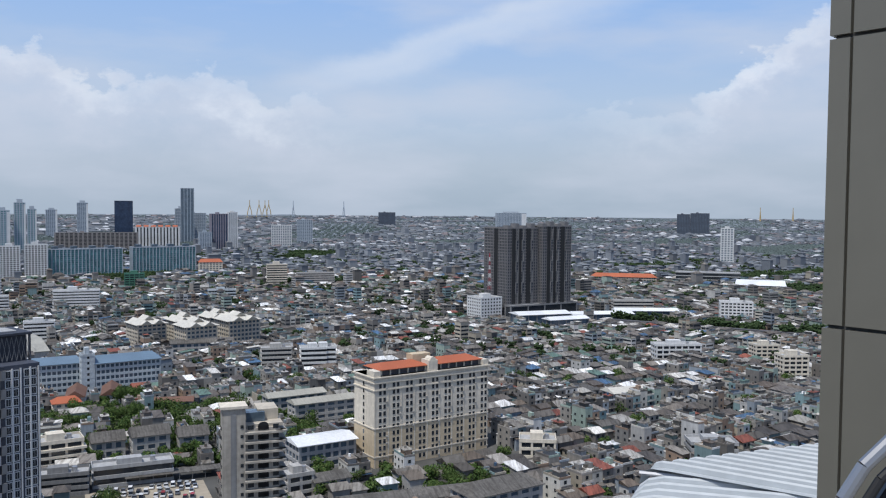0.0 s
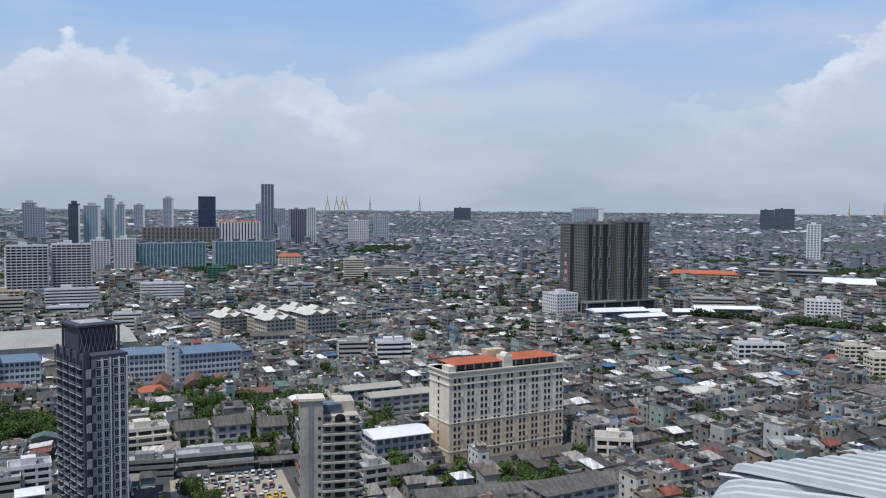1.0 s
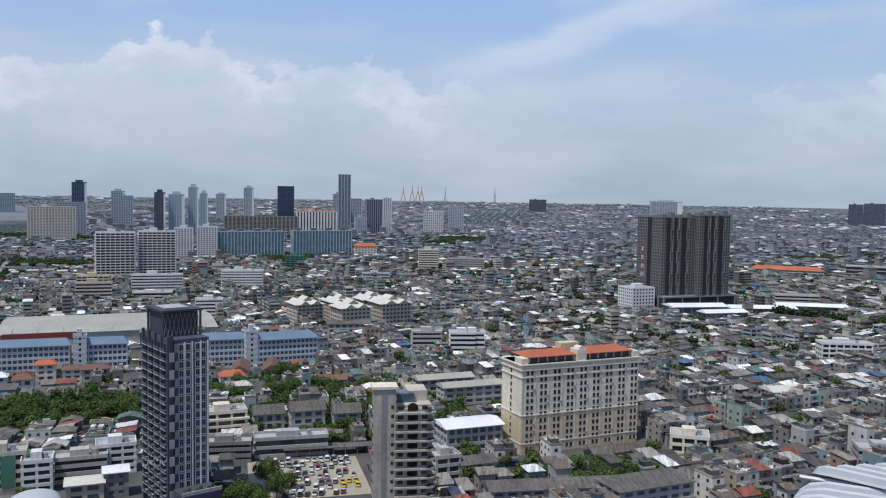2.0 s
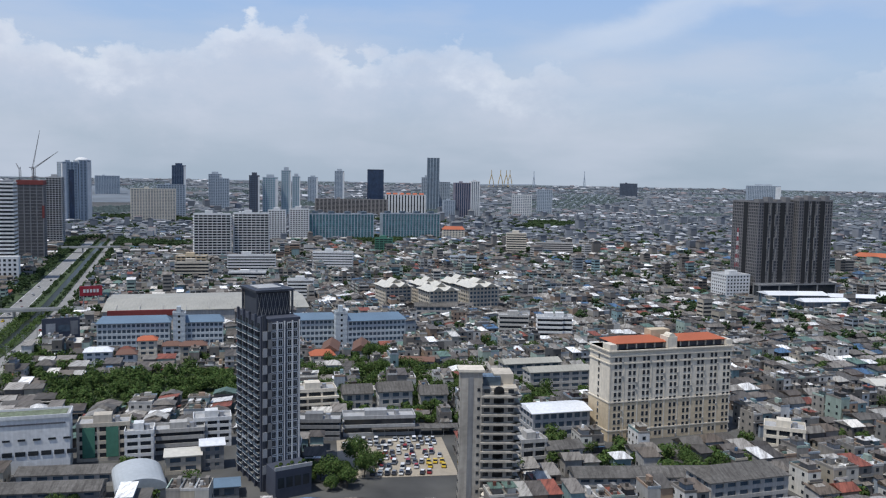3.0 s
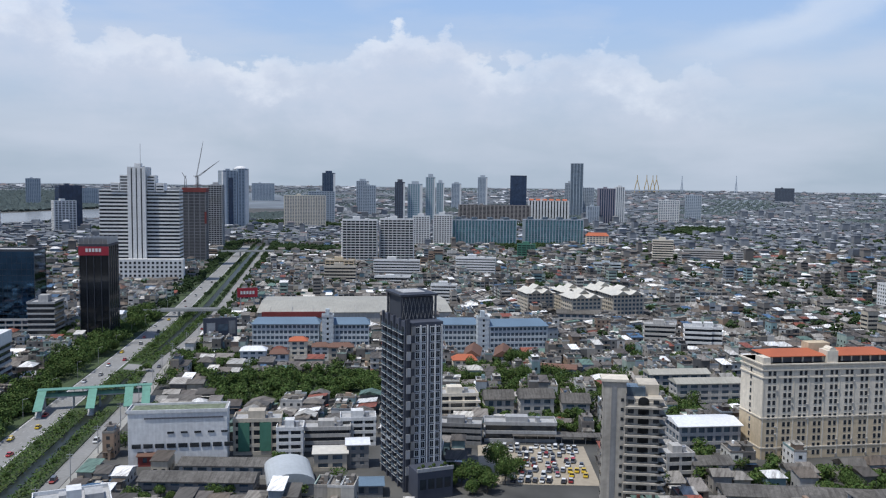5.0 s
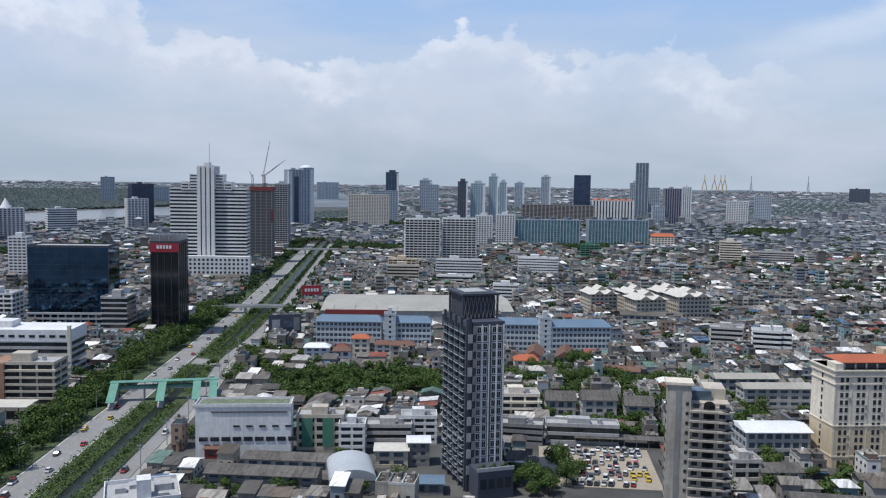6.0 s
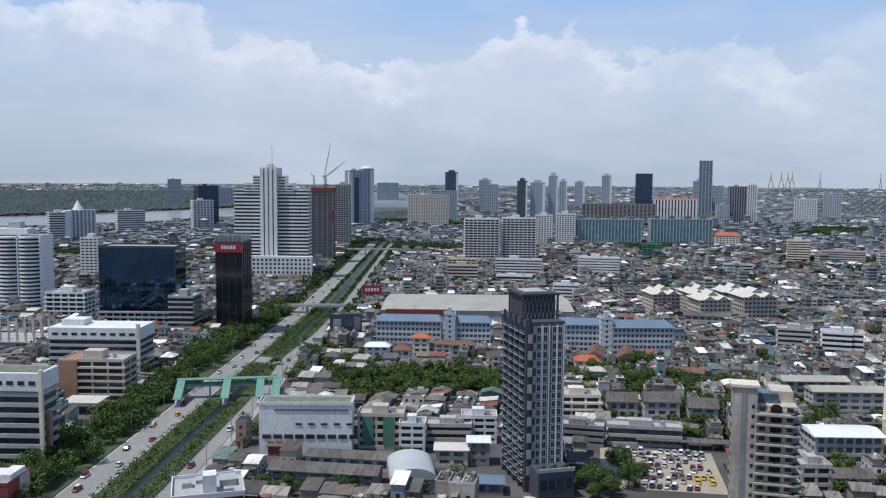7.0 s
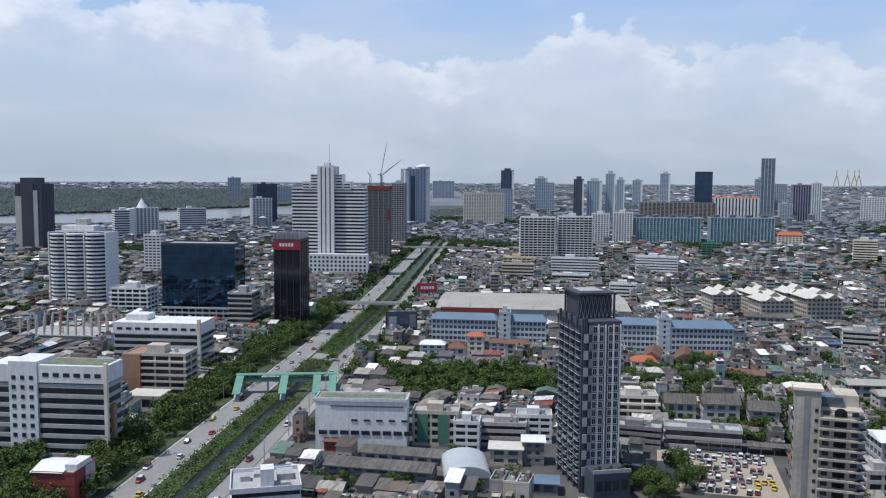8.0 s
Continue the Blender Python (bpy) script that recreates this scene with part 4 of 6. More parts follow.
corner_tower()
t = hip_block("workshop", "grey-blue workshop with a white metal roof", -56, 334, 32, 25, 15, 10.5, "lightgrey", "whiteroof", 1.6, fl=3.4, hip=0.2)
for (x, y, yaw, w, d, h) in ((-225, 630, 40, 22, 24, 17), (-203, 652, 40, 20, 20, 17), (-184, 613, 40, 24, 22, 18), (-160, 640, 40, 26, 26, 19), (-182, 668, 40, 22, 20, 18)):
    t = hip_block("apartment_block", "beige walk-up flats under pale cross-gabled roofs", x, y, yaw, w, d, h, "beige", "beigeroof", 4.0, over=1.4, bay=3.4)
    for k, (cx, ln, lift) in enumerate(((w * 0.28, d + 3.4, 0.5), (w * 0.72, d + 3.4, 0.5), (w * 0.5, d * 0.5, 3.0))):
        c = Mesh()
        c.gable(-ln / 2, ln / 2, -w * 0.14, w * 0.14, h + lift, 2.6, over=0.5, thick=0.25, m=Matrix.Translation((cx, d / 2, 0)) @ Matrix.Rotation(radians(90), 4, "Z"))
        c.box(cx - w * 0.13, cx + w * 0.13, d / 2 - ln * 0.46, d / 2 + ln * 0.46, h - 0.4, h + lift + 0.2, 1)
        part("cross_gable", c.done("cross_gable", [M["beigeroof"], M["beige"]]), t)
for (x, y, yaw, w, d) in ((-193, 474, 34, 36, 20), (-252, 449, 30, 58, 15), (-283, 433, 30, 26, 15), (-322, 412, 30, 40, 15)):
    hip_block("school_block", "pale blue-grey school block with a blue roof", x, y, yaw, w, d, 16.8, "schoolwall", "blueroof", 3.2, fl=3.15, bay=2.6, sill=1.4, pier=0.7, over=0.7, hip=3)
for (x, y) in ((-284, 430), (-199, 470)):
    tower("stair_tower", "white stair tower between school blocks", x, y, 32, 7, 8, 22.0, wall="schoolwall", style="grid", bay=7, pier=2.8, sill=1.6, fl=3.2)


def shop_hall():
    t = thing("wholesale_hall", "wide wholesale hall with a vast pale roof", "hall", pose(-381, 494, 0, 0, 0, 32))
    keep_clear(-381, 494, 32, 140, 85)
    part("wall", boxmesh("wall", 140, 85, 8, M["offwhite"]), t)
    b = Mesh()
    b.gable(0, 140, 0, 85, 8.05, 3.0, over=0.8, thick=0.3)
    part("roof", b.done("roof", M["tinroof"]), t)
    part("fascia", boxmesh("fascia", 45, 1.2, 4, M["maroon"]), t, (3, -1.6, 5))
    for i in range(9):
        part("roof_seam", boxmesh("roof_seam", 0.25, 42, 0.2, M["offwhite"]), t, (8 + i * 15.5, 0.5, 9.7))
    s = thing("roadside_sign", "dark red roadside sign with white letters on posts", "sign", pose(-413, 511, 0, 0, 0, 42))
    board = part("board", boxmesh("board", 15, 1.0, 7, M["red"]), s, (0, 0, 15))
    bars = Mesh()
    for i in range(5):
        bars.box(2.4 + i * 2.2, 3.9 + i * 2.2, -0.1, 0, 0, 2.4)
    part("lettering", bars.done("lettering", M["paint"]), board, (0, -0.02, 2.4), label="white bars of lettering")
    for x in (2, 12):
        part("post", boxmesh("post", 1.0, 0.8, 15, M["metal"]), s, (x, 0.1, 0))


shop_hall()


def billboard():
    s = thing("billboard", "large billboard with a pale faded poster on steel legs", "billboard", pose(-349, 400, 0, 0, 0, 46))
    keep_clear(-349, 400, 46, 22, 3)
    part("panel", boxmesh("panel", 20, 0.8, 12, M["slate"]), s, (0, 0, 8))
    for i, (w, h, x, z, m) in enumerate(((5, 7, 2, 10, "lightgrey"), (6, 4, 8.5, 12, "bluewin"), (4, 8, 15, 10, "grey"))):
        part("poster_patch", boxmesh("poster_patch", w, 0.1, h, M[m]), s, (x, -0.1, z))
    for x in (1, 7, 13, 18.5):
        part("leg", boxmesh("leg", 0.5, 0.5, 8, M["metal"]), s, (x, 0.2, 0))


billboard()


def wave_roof():
    """The ribbed pale roof close below, seen past the pillar: broad ribs that end on a slanting edge."""
    t = thing("podium_building", "podium building under a pale ribbed metal roof", "building", pose(19.6, 82.6, 0))
    e, r = Vector((math.cos(radians(21)), math.sin(radians(21)))), Vector((math.cos(radians(-34)), math.sin(radians(-34))))
    f, r2 = Vector((-0.40, -0.917)), Vector((math.cos(radians(-19)), math.sin(radians(-19))))
    prof = [(-0.25, -1.7), (0.0, -0.8), (0.35, -0.3), (1.0, -0.05), (2.5, 0.0), (12, 0.0), (40, 0.0)]
    prof2 = [(-0.6, -3.4), (-0.3, -2.2), (0.2, -1.3), (1.0, -0.6), (2.5, -0.2), (12, -0.05), (40, 0.0)]
    cross = [(0.0, 0.0), (0.75, 0.0), (0.85, 0.5), (1.0, 0.66), (1.15, 0.5), (1.25, 0.0), (1.45, 0.0)]
    for k, base, step, way, pr in [(k, e, 1.0, r, prof) for k in range(0, 20)] + [(k, f, 1.0, r2, prof2) for k in range(0, 12)]:
        b = Mesh()
        for c, up in cross:
            for a, z in pr:
                p = base * (k * 2.0 + c * 1.38) + way * (a - (0.1 if up else 0))
                b.v.append((p.x, p.y, (80 if base is e else 79.3) + z + up))
        n = len(pr)
        for j in range(len(cross) - 1):
            for i in range(n - 1):
                q = [j * n + i, j * n + i + 1, (j + 1) * n + i + 1, (j + 1) * n + i]
                b.f.append(q if base is f else q[::-1])
        b.m = [0] * len(b.f)
        part("roof_sheet", b.done("roof_sheet", M["paleroof"]), t)
    g = Mesh()
    o = f * 0.1 - r2 * 0.2
    q = o + r2 * 30
    g.beam((o.x, o.y, 79.4), (q.x, q.y, 79.9), 0.45, n=6)
    part("gutter", g.done("gutter", M["metal"]), t)
    b = Mesh()
    c0, c1 = f * 0.5 + r2 * 1.5 - Vector((0, 0)), e * 40 + r * 1.5
    c2, c3 = c1 + r * 30, f * 24 + r2 * 1.5
    b.poly([(c.x, c.y, z) for z in (0, 78.4) for c in (c0, c1, c2, c3)], [(4, 5, 6, 7), (0, 1, 5, 4), (1, 2, 6, 5), (2, 3, 7, 6), (3, 0, 4, 7)])
    part("wall", b.done("wall", M["lightgrey"]), t)


wave_roof()


# ---- smaller landmarks between the towers ----
def flats(label, x, y, yaw, w, d, h, wall="offwhite", style="grid", bay=4.5, name="apartment_block", **kw):
    return tower(name, label, x, y, yaw, w, d, h, wall=wall, style=style, bay=bay, **kw)


def shed(label, x, y, yaw, w, d, h, roofm="greyroof", wall="grey", rise=2.0, hip=0.1, name="house", **kw):
    return hip_block(name, label, x, y, yaw, w, d, h, wall, roofm, rise, bay=5, pier=1.6, hip=hip, over=0.6, **kw)


flats("brown flats with green netted balconies", -207, 253, 32, 18, 10, 13, "beige", "grid", 3.6, pier=0.9, sill=1.3)
part_net = boxmesh("net", 4.2, 0.2, 11, M["netgreen"])
t = thing("scaffold_net", "green netting hung on the flats", "netting", pose(-207, 253, 0, 0, 0, 32))
for x in (2, 10):
    part("net", part_net, t, (x, -0.35, 1.5))
flats("white stepped house with roof terraces", -190, 257, 32, 10, 9, 11, "white")
flats("long low row of flats with ledges", -186, 269, 32, 18, 9, 8.5, "offwhite", "bands", sill=1.4)
flats("flats with a teal painted wall", -177, 281, 32, 14, 9, 10.5, "white")
shed("white shed with a flat white roof", -161, 260, 32, 8, 8, 8.6, "whiteroof", "grey", 0.6)
shed("low building under a pale green roof", -170, 252, 32, 12, 9, 6.2, "beigeroof", "beige", 1.0)
shed("long shed with a weathered cement roof", -208, 225, 25, 31, 9, 4.2, "greyroof", "offwhite", 1.6)
shed("long shed with a weathered cement roof", -208, 206, 25, 38, 10, 4.6, "greyroof", "grey", 1.7)
shed("low shed with a bright blue tarpaulin roof", -145, 236, 30, 11, 8, 3.8, "blueroof", "grey", 0.9)
shed("small red shed with brown roof", -229, 227, 30, 8, 7, 3.6, "brownroof", "maroon", 1.2)


def vault_shed():
    t = thing("vault_shed", "shed with a pale barrel-vaulted metal roof", "shed", pose(-168, 223, 0, 0, 0, 40))
    keep_clear(-168, 223, 40, 16, 20)
    part("wall", boxmesh("wall", 15, 20, 4.2, M["offwhite"]), t)
    b = Mesh()
    n = 14
    for y in (-0.5, 20.5):
        for i in range(n + 1):
            a = math.pi * i / n
            b.v.append((7.5 - 8.0 * math.cos(a), y, 4.1 + 4.0 * math.sin(a)))
    for i in range(n):
        b.f.append([i, i + 1, n + 2 + i, n + 1 + i])
    b.f += [list(range(n, -1, -1)), list(range(n + 1, 2 * n + 2))]
    b.m = [0] * len(b.f)
    part("roof", b.done("roof", M["paleroof"]), t)


vault_shed()
t = flats("white flat-roofed building with roof tanks and ducts", -200, 159, 50, 21, 18, 10.4, "white", "bands", sill=1.9, roof="none", parapet=1.3, name="shop_building")
for x, y, w2, d2, h2 in ((9, 3, 4, 5, 5.5), (14, 8, 5, 6, 2.0), (3, 9, 3, 3, 1.6), (15, 2, 3, 2, 1.4), (7, 12, 5, 4, 1.2)):
    part("roof_unit", boxmesh("roof_unit", w2, d2, h2, M["white" if h2 > 4 else "lightgrey"]), t, (x, y, 10.5))
flats("cream low flats with deep rounded balconies", -159, 329, 32, 19, 11, 11.5, "cream", "balcony", 6)
flats("old row of shop flats with awnings", -147, 301, 20, 20, 9, 7.6, "grey", "bands", sill=1.4)
flats("old row of shop flats with awnings", -129, 313, 25, 29, 9, 7.2, "lightgrey", "bands", sill=1.3)
for x, y, yaw, w, d, h in ((-143, 347, 30, 13, 9, 7.5), (-127, 349, 30, 15, 9, 9.5), (-110, 356, 25, 12, 9, 8), (-90, 352, 30, 14, 9, 8.5)):
    shed("grey house with a steep cement-tile roof", x, y, yaw, w, d, h, "greyroof", "offwhite", 3.4)
for x, y in ((-186, 442), (-170, 449)):
    shed("terrace row with brown ridged roofs and white gables", x, y, 110, 24, 9, 5.5, "brownroof", "white", 3.2)
shed("house under a bright orange hipped roof", -194, 424, 30, 13, 9, 5.6, "orange", "cream", 2.6, hip=3)
shed("small house under an orange roof", -222, 532, 34, 14, 10, 6, "orange", "cream", 3.0, hip=3)
for x, y, w, h, wl, rf in ((-287, 401, 10, 11.5, "cream", "orange"), (-276, 408, 10, 8, "white", "brownroof"), (-263, 405, 14, 9.5, "beige", "brownroof"), (-303, 377, 14, 8.5, "white", "whiteroof"), (-288, 384, 10, 7, "white", "brownroof")):
    shed("villa with a tiled roof and pale walls", x, y, 32, w, 9, h, rf, wl, 2.0, hip=3, name="villa")
shed("long row of low houses under one brown roof", -162, 432, 12, 34, 8, 4.4, "brownroof", "offwhite", 1.8)
for x, y, w, h in ((-86, 423, 31, 9.6), (-69, 401, 32, 11.5)):
    shed("walk-up flats with a grey ridged roof", x, y, 32, w, 10, h, "tinroof", "offwhite", 1.8, hip=0.3, name="apartment_block")
shed("long workshop row with a dark cement roof", -32, 281, 20, 48, 11, 5.0, "greyroof", "offwhite", 1.9)
shed("house with a broad dark hipped roof", 11, 280, 34, 30, 14, 8.6, "greyroof", "offwhite", 3.2, hip=5)
flats("cream shophouses with a white roof", 32, 347, -5, 15, 11, 10, "cream")
flats("plain white flats with rows of windows", -54, 299, 32, 10, 9, 9.5, "offwhite")
shed("long house with a grey roof", -45, 303, 32, 14, 9, 6.2, "greyroof", "offwhite", 2.0)
flats("white five-storey block of small flats", 146, 580, 5, 32, 12, 12.8, "white")
flats("cream block of flats with a red roof room", 213, 531, 5, 17, 12, 14.2, "cream")
flats("pale yellow flats with a green roof", 219, 594, 5, 17, 12, 11, "cream")
flats("white office block with long window bands", -385, 844, 20, 43, 16, 20, "white", "bands", sill=1.7)
flats("white office block with a tall core", -467, 808, 25, 48, 14, 16, "white", "bands", sill=1.7)
flats("tan block with a domed roof", -506, 772, 25, 31, 16, 17, "tan", "grid", 5)
flats("low white building with window bands", -428, 742, 25, 36, 14, 6.8, "white", "bands")
shed("market shed with a long white ridge", -193, 606, 20, 44, 12, 7, "greyroof", "offwhite", 2.4)
flats("half-built block wrapped in green net", -398, 1069, 20, 24, 14, 20, "netgreen", "grid", 6)
shed("apartment block under a red roof", -381, 1338, 20, 36, 16, 18, "orange", "cream", 5, hip=4, name="apartment_block")
shed("yellow house with a white roof", -462, 425, 32, 15, 14, 10, "whiteroof", "cream", 1.6, name="villa")
shed("pair of reddish flats with tiled roofs", -560, 500, 32, 30, 14, 13, "brownroof", "beige", 3, hip=4, name="apartment_block")
t = thing("canopy", "pale cream sheet canopy on posts", "canopy", pose(-344, 215, 0, 0, 0, 32))
keep_clear(-344, 215, 32, 17, 14)
part("roof", boxmesh("roof", 17, 13, 0.3, M["beigeroof"]), t, (0, 0, 5.2))
for x in (0.3, 8, 16.3):
    for y in (0.3, 12.4):
        part("post", boxmesh("post", 0.3, 0.3, 5.2, M["lightgrey"]), t, (x, y, 0))


# mid-rise blocks that stand out of the low roofs
for x, y, w, h, wall, label in (
        (-118, 556, 20, 12.2, "offwhite", "weathered white block of small flats among houses"),
        (-85, 557, 16, 12.9, "white", "narrow white block of flats with window rows"),
        (173, 862, 41, 13.0, "offwhite", "low white flats behind the market halls"),
        (106, 359, 20, 6.0, "lightgrey", "grey shophouse block with a flat roof"),
        (-234, 1139, 27, 28.1, "cream", "cream block of flats in the middle distance"),
        (-321, 653, 22, 14.7, "white", "white house block with recessed windows"),
        (-92, 554, 17, 12.8, "white", "white walk-up block with a flat roof"),
        (-445, 770, 48, 20.3, "white", "long white office row with a stair core"),
        (34, 350, 17, 10.4, "cream", "cream shophouse block with dark windows"),
        (-458, 697, 31, 19.1, "beige", "beige block under a curved white roof cap"),
        (-257, 937, 30, 13.1, "schoolwall", "pale blue flats between roofs"),
        (-194, 1142, 50, 17.1, "offwhite", "weathered white flats far among roofs"),
):
    if is_clear(x, y, 0):
        flats(label, x, y, math.degrees(math.atan2(-x, y)) * 0.6 + 8, w, min(12, w * 0.7), h, wall, "bands", sill=1.5, roof="plain")


def building_site():
    t = thing("building_site", "building site with bare columns and slabs", "building site", pose(-530, 259, 0, 0, 0, 32))
    keep_clear(-530, 259, 32, 62, 34)
    part("slab", boxmesh("slab", 60, 32, 0.5, M["lightgrey"]), t, (0, 0, 4.5))
    part("base", boxmesh("base", 58, 30, 4.5, M["offwhite"]), t, (1, 1, 0))
    col = boxmesh("column", 0.9, 0.9, 9, M["beige"])
    for i in range(12):
        for j in range(4):
            part("column", col, t, (1 + i * 5.2, 1 + j * 9.5, 5))
    part("site_roof", boxmesh("site_roof", 16, 9, 0.3, M["orange"]), t, (-8, -12, 4.0))
    part("site_hut", boxmesh("site_hut", 15, 8, 4.0, M["offwhite"]), t, (-7.5, -11.5, 0))
    b = Mesh()
    for dx in (-0.7, 0.7):
        for dy in (-0.7, 0.7):
            b.beam((dx, dy, 0), (dx, dy, 24), 0.3)
    for k in range(12):
        b.beam((-0.7, -0.7, k * 2), (0.7, -0.7, k * 2 + 2), 0.2)
        b.beam((0.7, -0.7, k * 2), (0.7, 0.7, k * 2 + 2), 0.2)
    c = thing("crane_mast", "orange lattice mast of a site crane", "crane", pose(-530, 259, 0, 0, 0, 32) @ pose(26, 6, 5))
    part("mast", b.done("mast", M["orange"]), c)


building_site()


# ---- the balcony where the camera stands ----
def own_building():
    t = thing("wall_host", "beige tiled tower wall of the balcony", "wall", pose(0, 0, 0), kind="structure")
    part("core", boxmesh("core", 30, 12, 104.2, M["tile"]), t, (-14, -14.5, 0))
    part("balcony_slab", boxmesh("balcony_slab", 9, 3.5, 0.25, M["lightgrey"]), t, (-5.5, -2.4, 103.1))
    e, u, n = Vector((1.205, 2.70)), Vector((0.63, -0.777)), Vector((0.777, 0.63))
    pil = thing("pillar", "beige-grey pillar clad in ceramic panels with dark joints", "pillar", pose(e.x, e.y, 0, 0, 0, math.degrees(math.atan2(u.y, u.x))), kind="structure")
    part("pillar_core", boxmesh("pillar_core", 2.6, 0.5, 22, M["grout"]), pil, (0.012, 0.012, 95))
    widths = [(0.0, 0.064)] + [(0.074 + k * 0.61, 0.6) for k in range(4)]
    for k in range(-8, 9):
        z = 104.64 + 0.9 * k
        for x, w in widths:
            part("panel", boxmesh("panel_face", w, 0.03, 0.888, M["tile"]), pil, (x, -0.006, z + 0.006))
        part("panel", boxmesh("panel_side", 0.03, 0.47, 0.888, M["tile"]), pil, (-0.006, 0.03, z + 0.006))
    # open window sash leaning out in front of the pillar
    s = thing("window_sash", "aluminium window frame with dark glass leaning by the pillar", "window", pose(0, 0, EYE))
    path = [(0.43, -0.60), (0.455, -0.50), (0.476, -0.425), (0.50, -0.385), (0.54, -0.345), (0.62, -0.28), (0.75, -0.17)]
    path = [(x, 1.0, z + 0.085) for x, z in path]
    for name, off, w, m in (("frame", 0.0, 0.017, "steel"), ("gasket", 0.02, 0.012, "black")):
        b = Mesh()
        for p, q in zip(path, path[1:]):
            b.beam((p[0] + off, p[1], p[2] - off * 0.8), (q[0] + off, q[1], q[2] - off * 0.8), w, n=10)
        part(name, b.done(name, M[m]), s)
    b = Mesh()
    pts = [(p[0] + 0.03, 1.0, p[2] - 0.02) for p in path]
    lo = [(0.9, 1.0, -0.1), (0.9, 1.0, -0.6)]
    ring = pts + lo
    n2 = len(ring)
    b.poly(ring + [(x, y + 0.008, z) for x, y, z in ring], [tuple(range(n2)), tuple(reversed(range(n2, 2 * n2)))] + [(i, n2 + i, n2 + (i + 1) % n2, (i + 1) % n2) for i in range(n2)])
    part("pane", b.done("pane", M["blackglass"]), s)
    part("stand", boxmesh("stand", 0.05, 0.05, 1.4, M["steel"]), s, (0.86, 1.0, -1.66))


own_building()


# ---- trees ----
def tree_thing(seed, h, spread):
    rr = random.Random(seed)
    t = thing("tree", "broad green tree with a dense uneven crown", "tree", pose(0, 0, -200), "city trees")
    b = Mesh()
    b.cyl(0.28, 0.16, 0, h * 0.5, 8)
    tips = []
    for i in range(6):
        a, r = i * 1.05 + rr.uniform(-0.3, 0.3), spread * rr.uniform(0.35, 0.65)
        tip = (r * math.cos(a), r * math.sin(a), h * rr.uniform(0.5, 0.75))
        b.beam((0, 0, h * rr.uniform(0.25, 0.42)), tip, 0.16, n=5)
        tips.append(tip)
    part("trunk", b.done("trunk", M["bark"]), t)
    c = Mesh()
    tips += [(0, 0, h * 0.82), (spread * 0.25, -spread * 0.2, h * 0.75)]
    for tx, ty, tz in tips:
        cr = spread * rr.uniform(0.42, 0.62)
        for _ in range(230):
            d = Vector((rr.gauss(0, 1), rr.gauss(0, 1), rr.gauss(0.15, 0.75))).normalized() * cr * rr.uniform(0.75, 1.06)
            o = Vector((tx, ty, tz)) + d
            if o.z < h * 0.28:
                continue
            q = d.to_track_quat("Z", "Y").to_matrix() @ Euler((rr.uniform(-0.5, 0.5), rr.uniform(-0.5, 0.5), rr.uniform(0, 6.3))).to_matrix()
            s = rr.uniform(0.24, 0.5)
            pts = [o + q @ Vector(p) for p in ((-s, -s * 0.6, 0), (s * 0.2, -s * 0.7, 0.1), (s, 0, -0.15), (s * 0.1, s * 0.7, 0.1), (-s * 0.8, s * 0.4, -0.1))]
            c.poly([tuple(p) for p in pts], [(0, 1, 2, 3, 4)])
    part("crown", c.done("crown", M["leaf"]), t)
    return t


TREES = [tree_thing(i, h, s) for i, (h, s) in enumerate(((10, 5.2), (8, 4.4), (12, 6.2), (9, 5.6), (6.5, 3.2)))]
first_use = set()


def plant(x, y, size=1.0, kind=None):
    k = rng.randrange(5) if kind is None else kind
    m = Matrix.Translation((x, y, 0)) @ Matrix.Rotation(rng.uniform(0, 6.28), 4, "Z") @ Matrix.Diagonal((size, size, size * rng.uniform(0.85, 1.1), 1))
    if k not in first_use:
        first_use.add(k)
        TREES[k].matrix_world = m
    else:
        copy_thing(TREES[k], m)


def grove(x, y, yaw, w, d, count, lo=0.8, hi=1.3, block=True):
    c, s = math.cos(radians(yaw)), math.sin(radians(yaw))
    for _ in range(count):
        for _try in range(8):
            u, v = rng.uniform(0, w), rng.uniform(0, d)
            px, py = x + u * c - v * s, y + u * s + v * c
            if is_clear(px, py, 1.0):
                plant(px, py, rng.uniform(lo, hi))
                break
    if block:
        keep_clear(x, y, yaw, w, d, 0)


def lawn(label, x, y, yaw, w, d):
    """A patch of rough grass under the trees."""
    ob = new("grass_patch", boxmesh("grass_patch", w, d, 0.1, M["grass"]))
    ob.matrix_world = pose(x, y, 0, 0, 0, yaw)
    tagged(ob, label, "grass", kind="structure")


